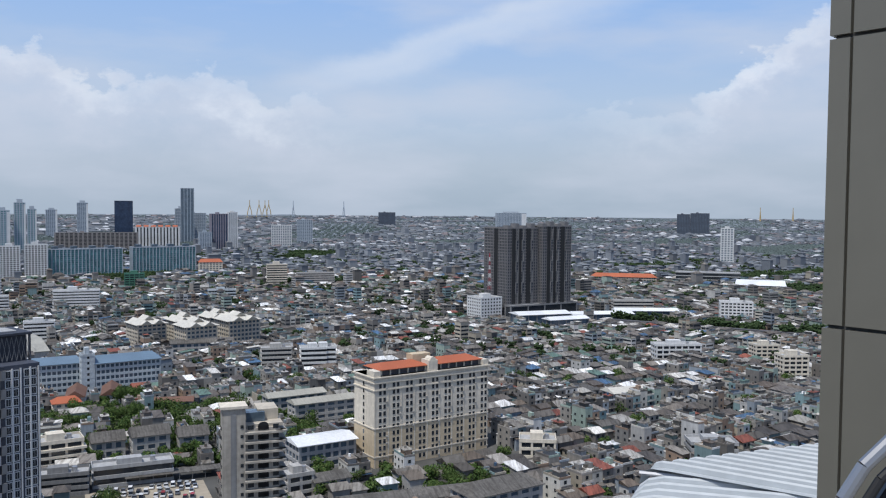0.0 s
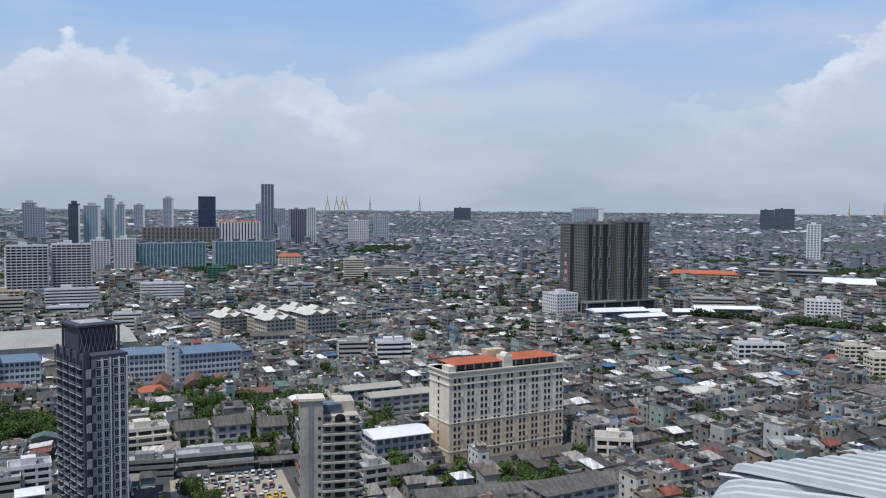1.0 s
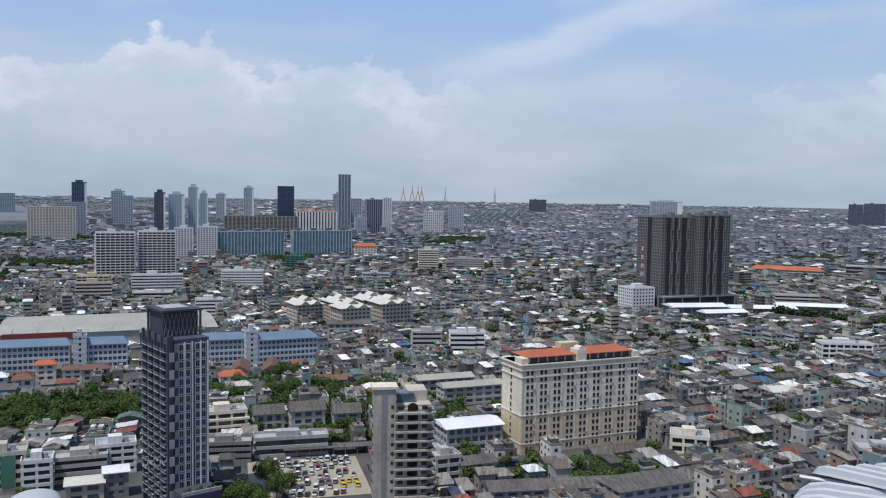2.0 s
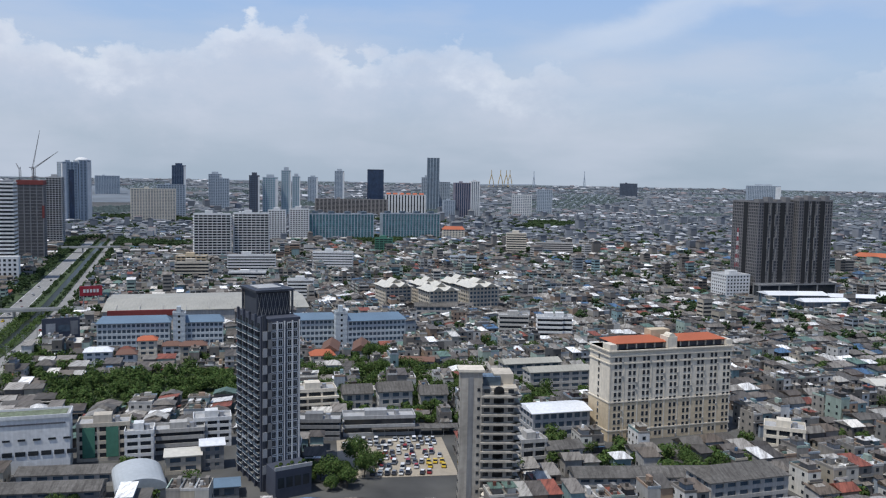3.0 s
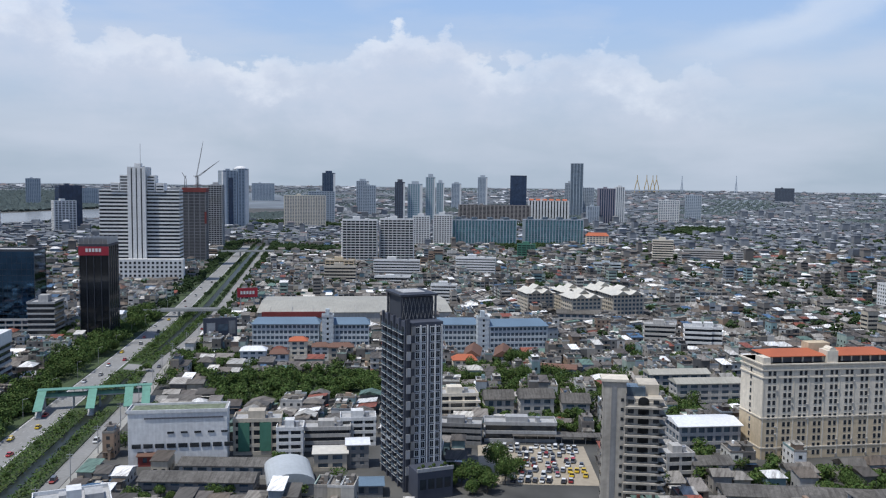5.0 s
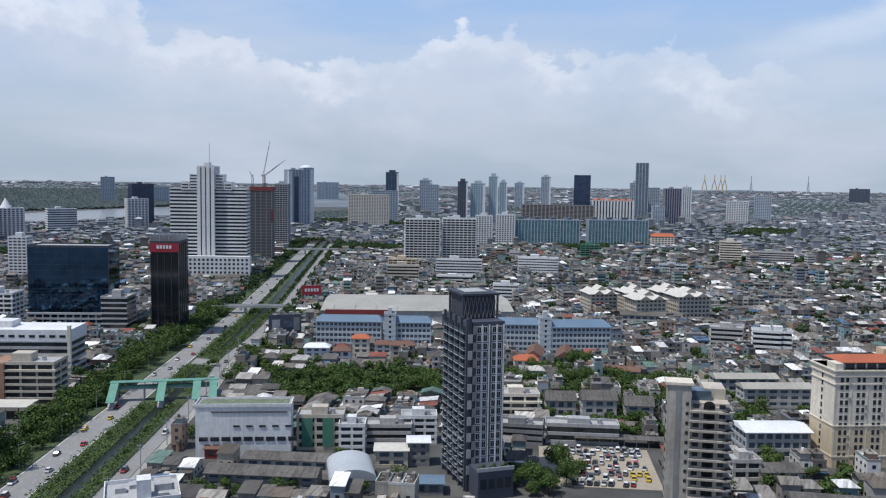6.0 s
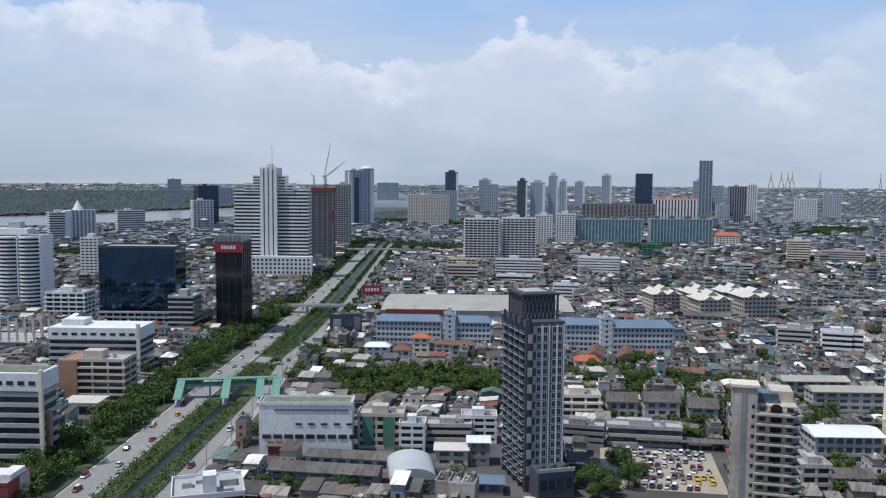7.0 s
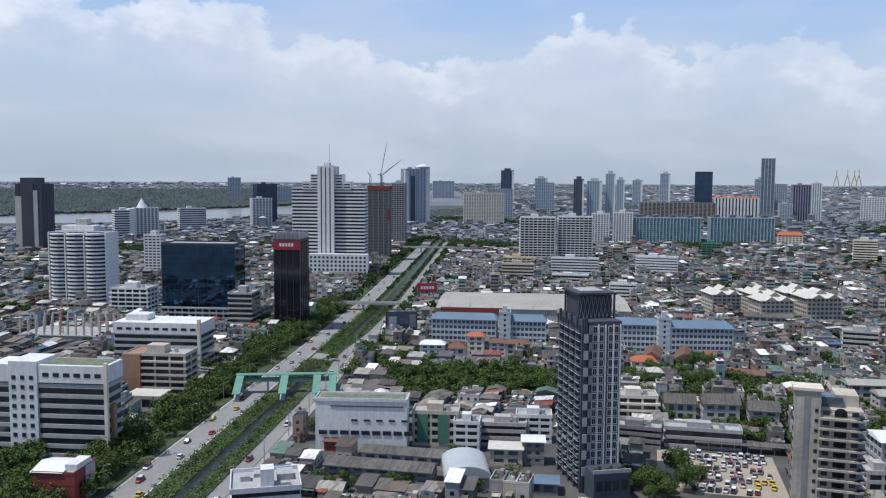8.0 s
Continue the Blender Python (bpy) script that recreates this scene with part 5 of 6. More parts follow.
for k in range(64):  # canal banks
    a = 140 + k * 8.3 + rng.uniform(-3, 3)
    p = along(a, rng.choice((-120, -117.5, -111.5, -109.3)) + rng.uniform(-0.6, 0.6))
    if not 388 < a < 412 and not 466 < a < 494:
        plant(p.x, p.y, rng.uniform(0.35, 0.62))
def thicket(name, label, spots):
    """A closed mass of tree crowns made of loose leaves."""
    b = Mesh()
    for x, y, size in spots:
        h = rng.uniform(4.5, 8) * size
        for _ in range(6):
            cx, cy, cz = x + rng.gauss(0, 1.6) * size, y + rng.gauss(0, 1.6) * size, h * rng.uniform(0.45, 0.9)
            cr = rng.uniform(1.5, 2.7) * size
            for _ in range(70):
                d = Vector((rng.gauss(0, 1), rng.gauss(0, 1), rng.gauss(0.2, 0.8))).normalized() * cr * rng.uniform(0.82, 1.06)
                q = d.to_track_quat("Z", "Y").to_matrix() @ Euler((rng.uniform(-0.5, 0.5), rng.uniform(-0.5, 0.5), rng.uniform(0, 6.3))).to_matrix()
                r = rng.uniform(0.26, 0.52)
                o = Vector((cx, cy, cz)) + d
                if o.z > 0.1:
                    b.poly([tuple(o + q @ Vector(v)) for v in ((-r, -r * 0.6, 0), (r, -r * 0.5, 0.1), (r * 0.7, r * 0.6, 0), (-r * 0.6, r * 0.7, 0.1))], [(0, 1, 2, 3)])
    tagged(new(name, b.done(name, M["leaf"])), label, "trees", kind="stuff")


def free_spots(n, spot, lo, hi, pad=1.2):
    out = []
    for _ in range(n):
        p = spot()
        ok = all(not (-pad < (p[0] - q[0]) * q[2] + (p[1] - q[1]) * q[3] < q[4] + pad and -pad < -(p[0] - q[0]) * q[3] + (p[1] - q[1]) * q[2] < q[5] + pad) for q in FOOT if q[4] < 200)
        if ok:
            out.append((p[0], p[1], rng.uniform(lo, hi)))
    return out


belt = free_spots(330, lambda: along(rng.uniform(135, 680), rng.uniform(-157, -138.6)), 0.8, 1.35)
belt += free_spots(60, lambda: along(rng.uniform(185, 310), rng.uniform(-190, -156)), 0.9, 1.3)
belt += free_spots(40, lambda: along(rng.uniform(420, 600), rng.uniform(-185, -156)), 0.8, 1.2)
belt += free_spots(36, lambda: along(rng.uniform(425, 650), rng.uniform(-95.5, -82)), 0.8, 1.2)
thicket("tree_belt", "dense belt of roadside trees and bushes along the avenue", belt)
for s0, s1, a0, a1, n in ((-156, -140, 150, 660, 26), (-184, -158, 185, 300, 8)):
    for x, y, size in free_spots(n, lambda: along(rng.uniform(a0, a1), rng.uniform(s0, s1)), 0.8, 1.2):
        plant(x, y, size)
o = along(150, -157)
lawn("rough grass belt beside the avenue", o.x, o.y, 32, 11, 520)
keep_clear(o.x, o.y, 32, 19, 520, 0)
o = along(185, -186)
keep_clear(o.x, o.y, 32, 30, 115, 0)
lawn("rough grass under trees", o.x, o.y, 32, 28, 115)
for a0, a1, s0, s1, nn in ((430, 640, -95, -84, 8), (300, 345, -94, -80, 6)):
    for _ in range(nn):
        p = along(rng.uniform(a0, a1), rng.uniform(s0, s1))
        plant(p.x, p.y, rng.uniform(0.8, 1.2)) if is_clear(p.x, p.y, 1) else None
lawn("overgrown green plot under trees", -258, 298, 40, 84, 56)
yard = pose(-256, 300, 0, 0, 0, 40)
thicket("plot_trees", "overgrown thicket of green trees on a vacant plot", free_spots(120, lambda: tuple((yard @ Vector((rng.uniform(0, 80), rng.uniform(0, 54), 0))).xy), 0.7, 1.1))
grove(-256, 300, 40, 80, 54, 22, 0.8, 1.3)
green = free_spots(110, lambda: (rng.uniform(-195, -100), rng.uniform(362, 440)), 0.8, 1.2)
green += free_spots(75, lambda: (rng.uniform(-105, -45), rng.uniform(375, 440)), 0.8, 1.2)
green += free_spots(50, lambda: (rng.uniform(-175, -85), rng.uniform(340, 365)), 0.6, 0.9)
green += free_spots(30, lambda: (rng.uniform(-50, 30), rng.uniform(300, 335)), 0.6, 1.0)
green += free_spots(40, lambda: (rng.uniform(-340, -250), rng.uniform(340, 400)), 0.6, 1.0)
green += free_spots(22, lambda: (rng.uniform(-230, -120), rng.uniform(190, 262)), 0.6, 0.9)
green += free_spots(24, lambda: (rng.uniform(-130, -40), rng.uniform(440, 520)), 0.7, 1.1)
thicket("yard_trees", "dense green trees filling yards between low houses", green)
for gx, gy, gs in green:
    keep_clear(gx - 1.5, gy - 1.5, 0, 3, 3, -1.0)
grove(-180, 372, 30, 60, 46, 14, 0.8, 1.2, block=False)
grove(-150, 405, 35, 26, 60, 20, 1.1, 1.5, block=False)
grove(-95, 385, 35, 60, 40, 12, 0.8, 1.2, block=False)
for x, y in ((-112, 273), (-107, 279), (-108, 267), (-113, 263), (-104, 272), (-110, 257), (-106, 261), (-104, 284), (-111, 281)):
    plant(x, y, rng.uniform(1.2, 1.5), rng.choice((0, 2, 3)))
for x, y, n in ((-116, 262, 5), (-20, 318, 4), (2, 316, 5), (-70, 318, 4), (-178, 216, 4), (-195, 205, 4), (-175, 455, 5), (-60, 278, 3)):
    for _ in range(n):
        px, py = x + rng.uniform(-6, 6), y + rng.uniform(-6, 6)
        plant(px, py, rng.uniform(0.7, 1.1))


def hedge_strip():
    """Clipped bushes along the canal, leaf by leaf in one sheet of stuff."""
    b = Mesh()
    for s in (-121.6, -119.6, -117.4, -115.2, -112.9, -110.8, -108.8):
        for k in range(2600):
            a = 120 + k * 0.22
            if 388 < a < 408 or 468 < a < 492:
                continue
            lump = 0.6 + 0.6 * (0.5 + noise.noise((a * 0.25, s, 1.0)))
            p = along(a + rng.uniform(-0.3, 0.3), s + max(-1.5, min(1.5, rng.gauss(0, 0.8))))
            z = 0.25 + lump * (2.6 if s < -121 or s > -109 else 1.9) * rng.random() ** 0.6
            q = Euler((rng.uniform(-1, 1), rng.uniform(-1, 1), rng.uniform(0, 6.3))).to_matrix()
            r = rng.uniform(0.25, 0.5)
            b.poly([tuple(Vector((p.x, p.y, z)) + q @ Vector(v)) for v in ((-r, -r * 0.6, 0), (r, -r * 0.5, 0.1), (r * 0.7, r * 0.6, 0), (-r * 0.6, r * 0.7, 0.1))], [(0, 1, 2, 3)])
    tagged(new("canal_bushes", b.done("canal_bushes", M["leaf"])), "ragged green bushes along both canal banks", "bushes", kind="stuff")


hedge_strip()
for i in range(6):  # roof garden on the dark tower's podium
    q = pose(-131, 249, 0, 0, 0, 48) @ Vector((2.0 + i * 2.0, -7.4 + 1.8 * (i % 2), 0))
    m = Matrix.Translation((q.x, q.y, 9.3)) @ Matrix.Rotation(rng.uniform(0, 6), 4, "Z") @ Matrix.Scale(0.62, 4)
    copy_thing(TREES[4], m)


# ---- footbridge over the avenue ----
def footbridge():
    o = RV * 393.4 + RN * -135
    t = thing("footbridge", "green roofed steel footbridge over the avenue", "footbridge", pose(o.x, o.y, 0, 0, 0, 42))
    part("deck", boxmesh("deck", 47.5, 3.2, 0.5, M["lightgrey"]), t, (0, 0, 5.6))
    part("canopy", boxmesh("canopy", 48.5, 4.4, 0.25, M["green"]), t, (-0.5, -0.6, 9.0), label="green sheet canopy")
    for y in (0, 3.1):
        part("parapet", boxmesh("parapet", 47.5, 0.1, 1.1, M["green"]), t, (0, y, 6.1))
    for i in range(14):
        for y in (0.0, 3.0):
            part("post", boxmesh("post", 0.15, 0.15, 3.0, M["green"]), t, (0.2 + i * 3.6, y, 6.0))
    for x in (2, 14, 25, 36, 45):
        part("column", boxmesh("column", 0.8, 0.8, 5.6, M["lightgrey"]), t, (x, 1.2, 0))
    for x, sgn in ((0.4, -1), (21.5, -1), (37, -1), (44.4, -1)):
        b = Mesh()
        for y0, y1, z0, z1 in ((0, -15, 5.6, 0.4),):
            pts = [(x, y0, z0), (x + 2.6, y0, z0), (x + 2.6, y1, z1), (x, y1, z1)]
            b.poly(pts + [(a, c, d + 0.5) for a, c, d in pts], [(3, 2, 1, 0), (4, 5, 6, 7), (0, 1, 5, 4), (1, 2, 6, 5), (2, 3, 7, 6), (3, 0, 4, 7)])
        st = part("stair", b.done("stair", M["lightgrey"]), t)
        b = Mesh()
        pts = [(x - 0.5, 0, 9.0), (x + 3.1, 0, 9.0), (x + 3.1, -15.5, 3.6), (x - 0.5, -15.5, 3.6)]
        b.poly(pts + [(a, c, d + 0.25) for a, c, d in pts], [(3, 2, 1, 0), (4, 5, 6, 7), (0, 1, 5, 4), (1, 2, 6, 5), (2, 3, 7, 6), (3, 0, 4, 7)])
        part("stair_canopy", b.done("stair_canopy", M["green"]), st, label="green sheet canopy over the stair")
        for k in range(4):
            part("stair_post", boxmesh("stair_post", 0.14, 0.14, 3.4, M["green"]), t, (x + 0.1, -2 - k * 4, 5.2 - k * 1.4))
            part("stair_post", boxmesh("stair_post", 0.14, 0.14, 3.4, M["green"]), t, (x + 2.4, -2 - k * 4, 5.2 - k * 1.4))
    return t


footbridge()


# ---- vehicles ----
PAINTS = [(0.70, 0.70, 0.70), (0.55, 0.56, 0.57), (0.04, 0.04, 0.045), (0.75, 0.75, 0.74), (0.25, 0.26, 0.27), (0.30, 0.03, 0.03), (0.12, 0.13, 0.15), (0.62, 0.62, 0.60)]
M["carpaint"] = mat("car_paint", PAINTS, per="object", rough=0.25, var=0.05)
M["taxi"] = mat("yellow_taxi_paint", (0.62, 0.42, 0.03), rough=0.3, var=0.05)
M["pinkcar"] = mat("red_taxi_paint", (0.48, 0.05, 0.06), rough=0.3, var=0.05)


def car_thing(label, paint, L=4.4, W=1.75, H=1.45, cab=(0.28, 0.86), cat="car"):
    t = thing("car", label, cat, pose(0, 0, -300), "cars")
    b = Mesh()
    secs = [(-L / 2, 0.45, 0.62, 0.80), (-L / 2 + 0.12, 0.28, 0.86, 0.94), (-L * 0.18, 0.22, 0.92, 1.0), (L * 0.2, 0.22, 0.90, 1.0), (L / 2 - 0.25, 0.28, 0.78, 0.94), (L / 2, 0.42, 0.62, 0.8)]
    for x, z0, z1, k in secs:
        b.v += [(x, -W / 2 * k, z0), (x, W / 2 * k, z0), (x, W / 2 * k * 0.96, z1), (x, -W / 2 * k * 0.96, z1)]
    for i in range(5):
        for j in range(4):
            b.f.append([i * 4 + j, i * 4 + (j + 1) % 4, i * 4 + 4 + (j + 1) % 4, i * 4 + 4 + j])
    b.f += [[3, 2, 1, 0], [20, 21, 22, 23]]
    b.m = [0] * len(b.f)
    part("body", b.done("body", M[paint]), t)
    c = Mesh()
    x0, x1 = -L / 2 + L * (1 - cab[1]), -L / 2 + L * (1 - cab[0])
    c.poly([(x0, -W * 0.45, 0.86), (x1, -W * 0.45, 0.86), (x1, W * 0.45, 0.86), (x0, W * 0.45, 0.86), (x0 + 0.45, -W * 0.37, H), (x1 - 0.7, -W * 0.37, H), (x1 - 0.7, W * 0.37, H), (x0 + 0.45, W * 0.37, H)],
           [(0, 1, 5, 4), (1, 2, 6, 5), (2, 3, 7, 6), (3, 0, 4, 7)], 0)
    part("glasshouse", c.done("glasshouse", M["blackglass"]), t)
    part("roof", boxmesh("roof", x1 - x0 - 1.1, W * 0.75, 0.06, M[paint]), t, (x0 + 0.43, -W * 0.375, H - 0.02))
    wh = Mesh()
    wh.cyl(0.32, 0.32, -0.1, 0.1, 12, m=Matrix.Rotation(radians(90), 4, "X"))
    wm = wh.done("wheel", M["black"])
    for x in (-L * 0.3, L * 0.3):
        for y in (-W * 0.44, W * 0.44):
            part("wheel", wm, t, (x, y, 0.32))
    return t


CARS = [car_thing("parked or driving passenger car in plain paint", "carpaint"), car_thing("pickup or van in plain paint", "carpaint", 5.0, 1.85, 1.75, (0.2, 0.9)),
        car_thing("bright yellow taxi car with dark windows", "taxi"), car_thing("bright red taxi car with dark windows", "pinkcar")]
used_car = set()


def put_car(x, y, yaw, k, z=0.12):
    m = pose(x, y, z, 0, 0, yaw)
    if k not in used_car:
        used_car.add(k)
        CARS[k].matrix_world = m
        return
    copy_thing(CARS[k], m)


for a, s in ((168, -128), (185, -133), (197, -126), (214, -131), (228, -127.5), (240, -134.2), (252, -128), (262, -125.2), (275, -131), (288, -134.2), (300, -127), (318, -131.5), (330, -126),
             (350, -133), (366, -128), (384, -131), (430, -127), (447, -133), (462, -129), (485, -131), (500, -126), (522, -133), (548, -128), (570, -131), (590, -126), (612, -133), (640, -129), (670, -131),
             (700, -127), (735, -133), (770, -129), (820, -131), (870, -127)):
    p = along(a, s)
    put_car(p.x, p.y, 122 if s > -129 else 302, rng.choice((0, 0, 1, 2, 0, 1, 3)))
for a, s in ((215, -104), (260, -102.6), (300, -104.8), (345, -103), (440, -104), (480, -102.5), (530, -104), (600, -103)):
    p = along(a, s)
    put_car(p.x, p.y, 302, rng.choice((0, 1, 0)))

# car park
lot = thing("car_park", "sandy car park between low buildings", "car park", pose(-112, 268, 0, 0, 0, 24), kind="structure")
part("surface", boxmesh("surface", 42, 44, 0.1, M["dirt"]), lot)
keep_clear(-112, 268, 24, 42, 44, 2)
keep_clear(-116, 238, 22, 48, 30, 0)
for r_, (v, n, u0) in enumerate(((3, 10, 12), (9, 11, 13), (14, 11, 13), (20, 11, 13), (25, 10, 13), (31, 14, 6), (36, 15, 3), (41, 15, 3))):
    for i in range(n):
        if rng.random() < 0.72 and not (u0 + i * 2.5 < 14 and 8 < v < 34):
            q = pose(-112, 268, 0, 0, 0, 24) @ Vector((u0 + i * 2.5, v + rng.uniform(-0.4, 0.4), 0))
            k = 2 if r_ in (1, 2) and i > 7 else rng.choice((0, 1, 0, 0))
            put_car(q.x, q.y, 24 + 80 + rng.uniform(-4, 4), k, 0.1)
t = thing("carport", "long dark carport roof beside the car park", "carport", pose(-118, 316, 0, 0, 0, 24))
keep_clear(-118, 316, 24, 46, 8)
part("roof", boxmesh("roof", 44, 6.5, 0.2, M["greyroof"]), t, (0, 0, 3.0))
for i in range(10):
    part("post", boxmesh("post", 0.15, 0.15, 3.0, M["metal"]), t, (0.3 + i * 4.8, 0.2, 0))


# ---- poles and wires ----
def pole(x, y, yaw):
    t = thing("utility_pole", "grey concrete utility pole with cross arms", "pole", pose(x, y, 0.1, 0, 0, yaw), "utility poles")
    b = Mesh()
    b.cyl(0.2, 0.12, 0, 11, 8)
    part("shaft", b.done("shaft", M["kerb"]), t)
    for z in (9.2, 10.3):
        part("cross_arm", boxmesh("cross_arm", 2.4, 0.15, 0.15, M["metal"]), t, (-1.2, -0.08, z))
    return t


def street_lamp(x, y, yaw):
    t = thing("street_lamp", "tall grey steel street lamp with one arm", "street lamp", pose(x, y, 0.15, 0, 0, yaw), "street lamps")
    b = Mesh()
    b.cyl(0.12, 0.07, 0, 9, 8)
    part("post", b.done("post", M["metal"]), t)
    b = Mesh()
    b.beam((0, 0, 8.9), (1.8, 0, 9.5), 0.1, n=6)
    part("arm", b.done("arm", M["metal"]), t)
    part("lamp_head", boxmesh("lamp_head", 0.7, 0.28, 0.14, M["lightgrey"]), t, (1.6, -0.14, 9.42))
    return t


lamp_one = None
for i in range(15):
    p = along(150 + i * 38, -138.2)
    if lamp_one is None:
        lamp_one = street_lamp(p.x, p.y, 32)
    else:
        copy_thing(lamp_one, pose(p.x, p.y, 0.15, 0, 0, 32))
first_pole = None
for i in range(14):
    p = along(165 + i * 33, -98.2)
    if first_pole is None:
        first_pole = pole(p.x, p.y, 32)
    else:
        copy_thing(first_pole, pose(p.x, p.y, 0.1, 0, 0, 32))
w = Mesh()
for dx in (-1.1, 0, 1.1):
    for i in range(13):
        for k in range(4):
            f0, f1 = k / 4, (k + 1) / 4
            a, c = along(165 + (i + f0) * 33, -98.2 + dx), along(165 + (i + f1) * 33, -98.2 + dx)
            w.beam((a.x, a.y, 10.5 - 3 * f0 * (1 - f0)), (c.x, c.y, 10.5 - 3 * f1 * (1 - f1)), 0.05, n=3)
tagged(new("overhead_wires", w.done("overhead_wires", M["black"])), "sagging black overhead wires along the road", "wires", kind="stuff")


# ---- far bridge with golden pylons ----
def pylon(x, y, h, splay, m, label):
    zb = ground_z(math.hypot(x, y))
    t = thing("bridge_pylon", label, "bridge pylon", pose(x, y, zb, 0, 0, 12))
    b = Mesh()
    for s in (-1, 1):
        b.beam((s * splay, 0, 0), (s * splay * 0.75, 0, h * 0.35), 4.5)
        b.beam((s * splay * 0.75, 0, h * 0.35), (0, 0, h * 0.75), 4)
    b.beam((0, 0, h * 0.7), (0, 0, h), 3.5)
    part("pylon_frame", b.done("pylon_frame", M[m]), t)
    return t


def at_bearing(deg, r):
    return -r * math.sin(radians(deg)), r * math.cos(radians(deg))


for deg, r in ((12.7, 4620), (12.1, 4660), (11.72, 4620), (11.48, 4660)):
    pylon(*at_bearing(deg, r), 94, 13, "gold", "golden A-shaped pylon of a cable bridge")
pylon(*at_bearing(9.9, 4680), 90, 5, "farwall", "grey pylon of a far cable bridge")
pylon(*at_bearing(6.6, 4680), 92, 5, "farwall", "grey pylon of a far cable bridge")
for deg in (-20.3, -22.2):
    pylon(*at_bearing(deg, 4650), 74, 3, "gold", "slim golden pylon far off")
part("deck", boxmesh("deck", 420, 12, 5, M["farwall"]), thing("far_bridge", "pale viaduct leading to the cable bridge", "bridge", pose(-1180, 4400, ground_z(4560) + 12, 0, -1, 12)))


# ---- small houses ----
def house_parts(b, w, d, h, kind, rr, wall=0, roof=1, win=2, m=None, detail=2):
    """Adds a house to a mesh; kind: 0 flat, 1 gable, 2 lean-to, 3 hip, 4 flat with a sheet shelter."""
    b.box(0, w, 0, d, 0, h, wall, m, bottom=False)
    if kind == 0 or kind == 4:
        if detail:
            for q in ((0, w, 0, 0.2), (0, w, d - 0.2, d), (0, 0.2, 0.2, d - 0.2), (w - 0.2, w, 0.2, d - 0.2)):
                b.box(q[0] - 0.05, q[1] + 0.05, q[2] - 0.05, q[3] + 0.05, h, h + 0.8, wall, m, bottom=False)
        b.box(0.15, w - 0.15, 0.15, d - 0.15, h, h + 0.1, roof, m, bottom=False)
        if kind == 4:
            b.box(w * 0.1, w * 0.95, d * 0.1, d * 0.7, h + 2.3, h + 2.45, roof, m)
            b.box(w * 0.3, w * 0.9, d * 0.2, d * 0.65, h, h + 2.3, wall, m, bottom=False)
            if detail == 2:
                b.cyl(0.55, 0.55, h + 2.45, h + 3.6, 7, roof, cx=w * 0.5, cy=d * 0.4, m=m)
        elif detail:
            if detail == 2:
                for _ in range(3):
                    px, py = rr.uniform(0.5, w - 1.8), rr.uniform(0.5, d - 1.8)
                    b.box(px, px + rr.uniform(0.6, 1.6), py, py + rr.uniform(0.6, 1.4), h + 0.1, h + rr.uniform(0.6, 1.5), roof if rr.random() < 0.6 else wall, m, bottom=False)
            b.box(w * 0.55, w * 0.85, d * 0.5, d * 0.8, h, h + 2.2, wall, m, bottom=False)
    elif kind == 1:
        b.gable(0, w, 0, d, h, min(w, d) * rr.uniform(0.16, 0.28), over=0.5, mi=roof, m=m)
    elif kind == 3:
        b.gable(0, w, 0, d, h, min(w, d) * 0.28, over=0.6, mi=roof, m=m, hip=min(w, d) * 0.45)
    else:
        p = [(-0.4, -0.5, h), (w + 0.4, -0.5, h), (w + 0.4, d + 0.5, h + 1.1), (-0.4, d + 0.5, h + 1.1)]
        p += [(x, y, z + 0.14) for x, y, z in p]
        if m is not None:
            p = [tuple(m @ Vector(q)) for q in p]
        b.poly(p, [(3, 2, 1, 0), (4, 5, 6, 7), (0, 1, 5, 4), (1, 2, 6, 5), (2, 3, 7, 6), (3, 0, 4, 7)], roof)
    if detail >= 1:
        fl = max(1, int(h / 3))
        nx, ny = max(1, int(w / 2.6)), max(1, int(d / 3.2))
        for f in range(fl):
            z = f * 3 + 1.1
            if detail == 1:
                pane(b, [(0.5, -0.05, z), (w - 0.5, -0.05, z), (w - 0.5, -0.05, z + 1.3), (0.5, -0.05, z + 1.3)], m, win)
                pane(b, [(-0.05, d - 0.5, z), (-0.05, 0.5, z), (-0.05, 0.5, z + 1.3), (-0.05, d - 0.5, z + 1.3)], m, win)
                pane(b, [(w + 0.05, 0.5, z), (w + 0.05, d - 0.5, z), (w + 0.05, d - 0.5, z + 1.3), (w + 0.05, 0.5, z + 1.3)], m, win)
                continue
            for i in range(nx):
                x = (i + 0.5) * w / nx - 0.65
                pane(b, [(x, -0.06, z), (x + 1.3, -0.06, z), (x + 1.3, -0.06, z + 1.35), (x, -0.06, z + 1.35)], m, win)
            for i in range(ny):
                y = (i + 0.5) * d / ny - 0.6
                pane(b, [(-0.06, y + 1.2, z), (-0.06, y, z), (-0.06, y, z + 1.2), (-0.06, y + 1.2, z + 1.2)], m, win)
                pane(b, [(w + 0.06, y, z), (w + 0.06, y + 1.2, z), (w + 0.06, y + 1.2, z + 1.2), (w + 0.06, y, z + 1.2)], m, win)
            if f and rr.random() < 0.5:
                b.box(-0.1, w + 0.1, -1.0, 0, f * 3 - 0.1, f * 3 + 0.1, wall, m)
                b.box(-0.1, w + 0.1, -1.0, -0.9, f * 3 + 0.1, f * 3 + 0.9, wall, m, bottom=False)
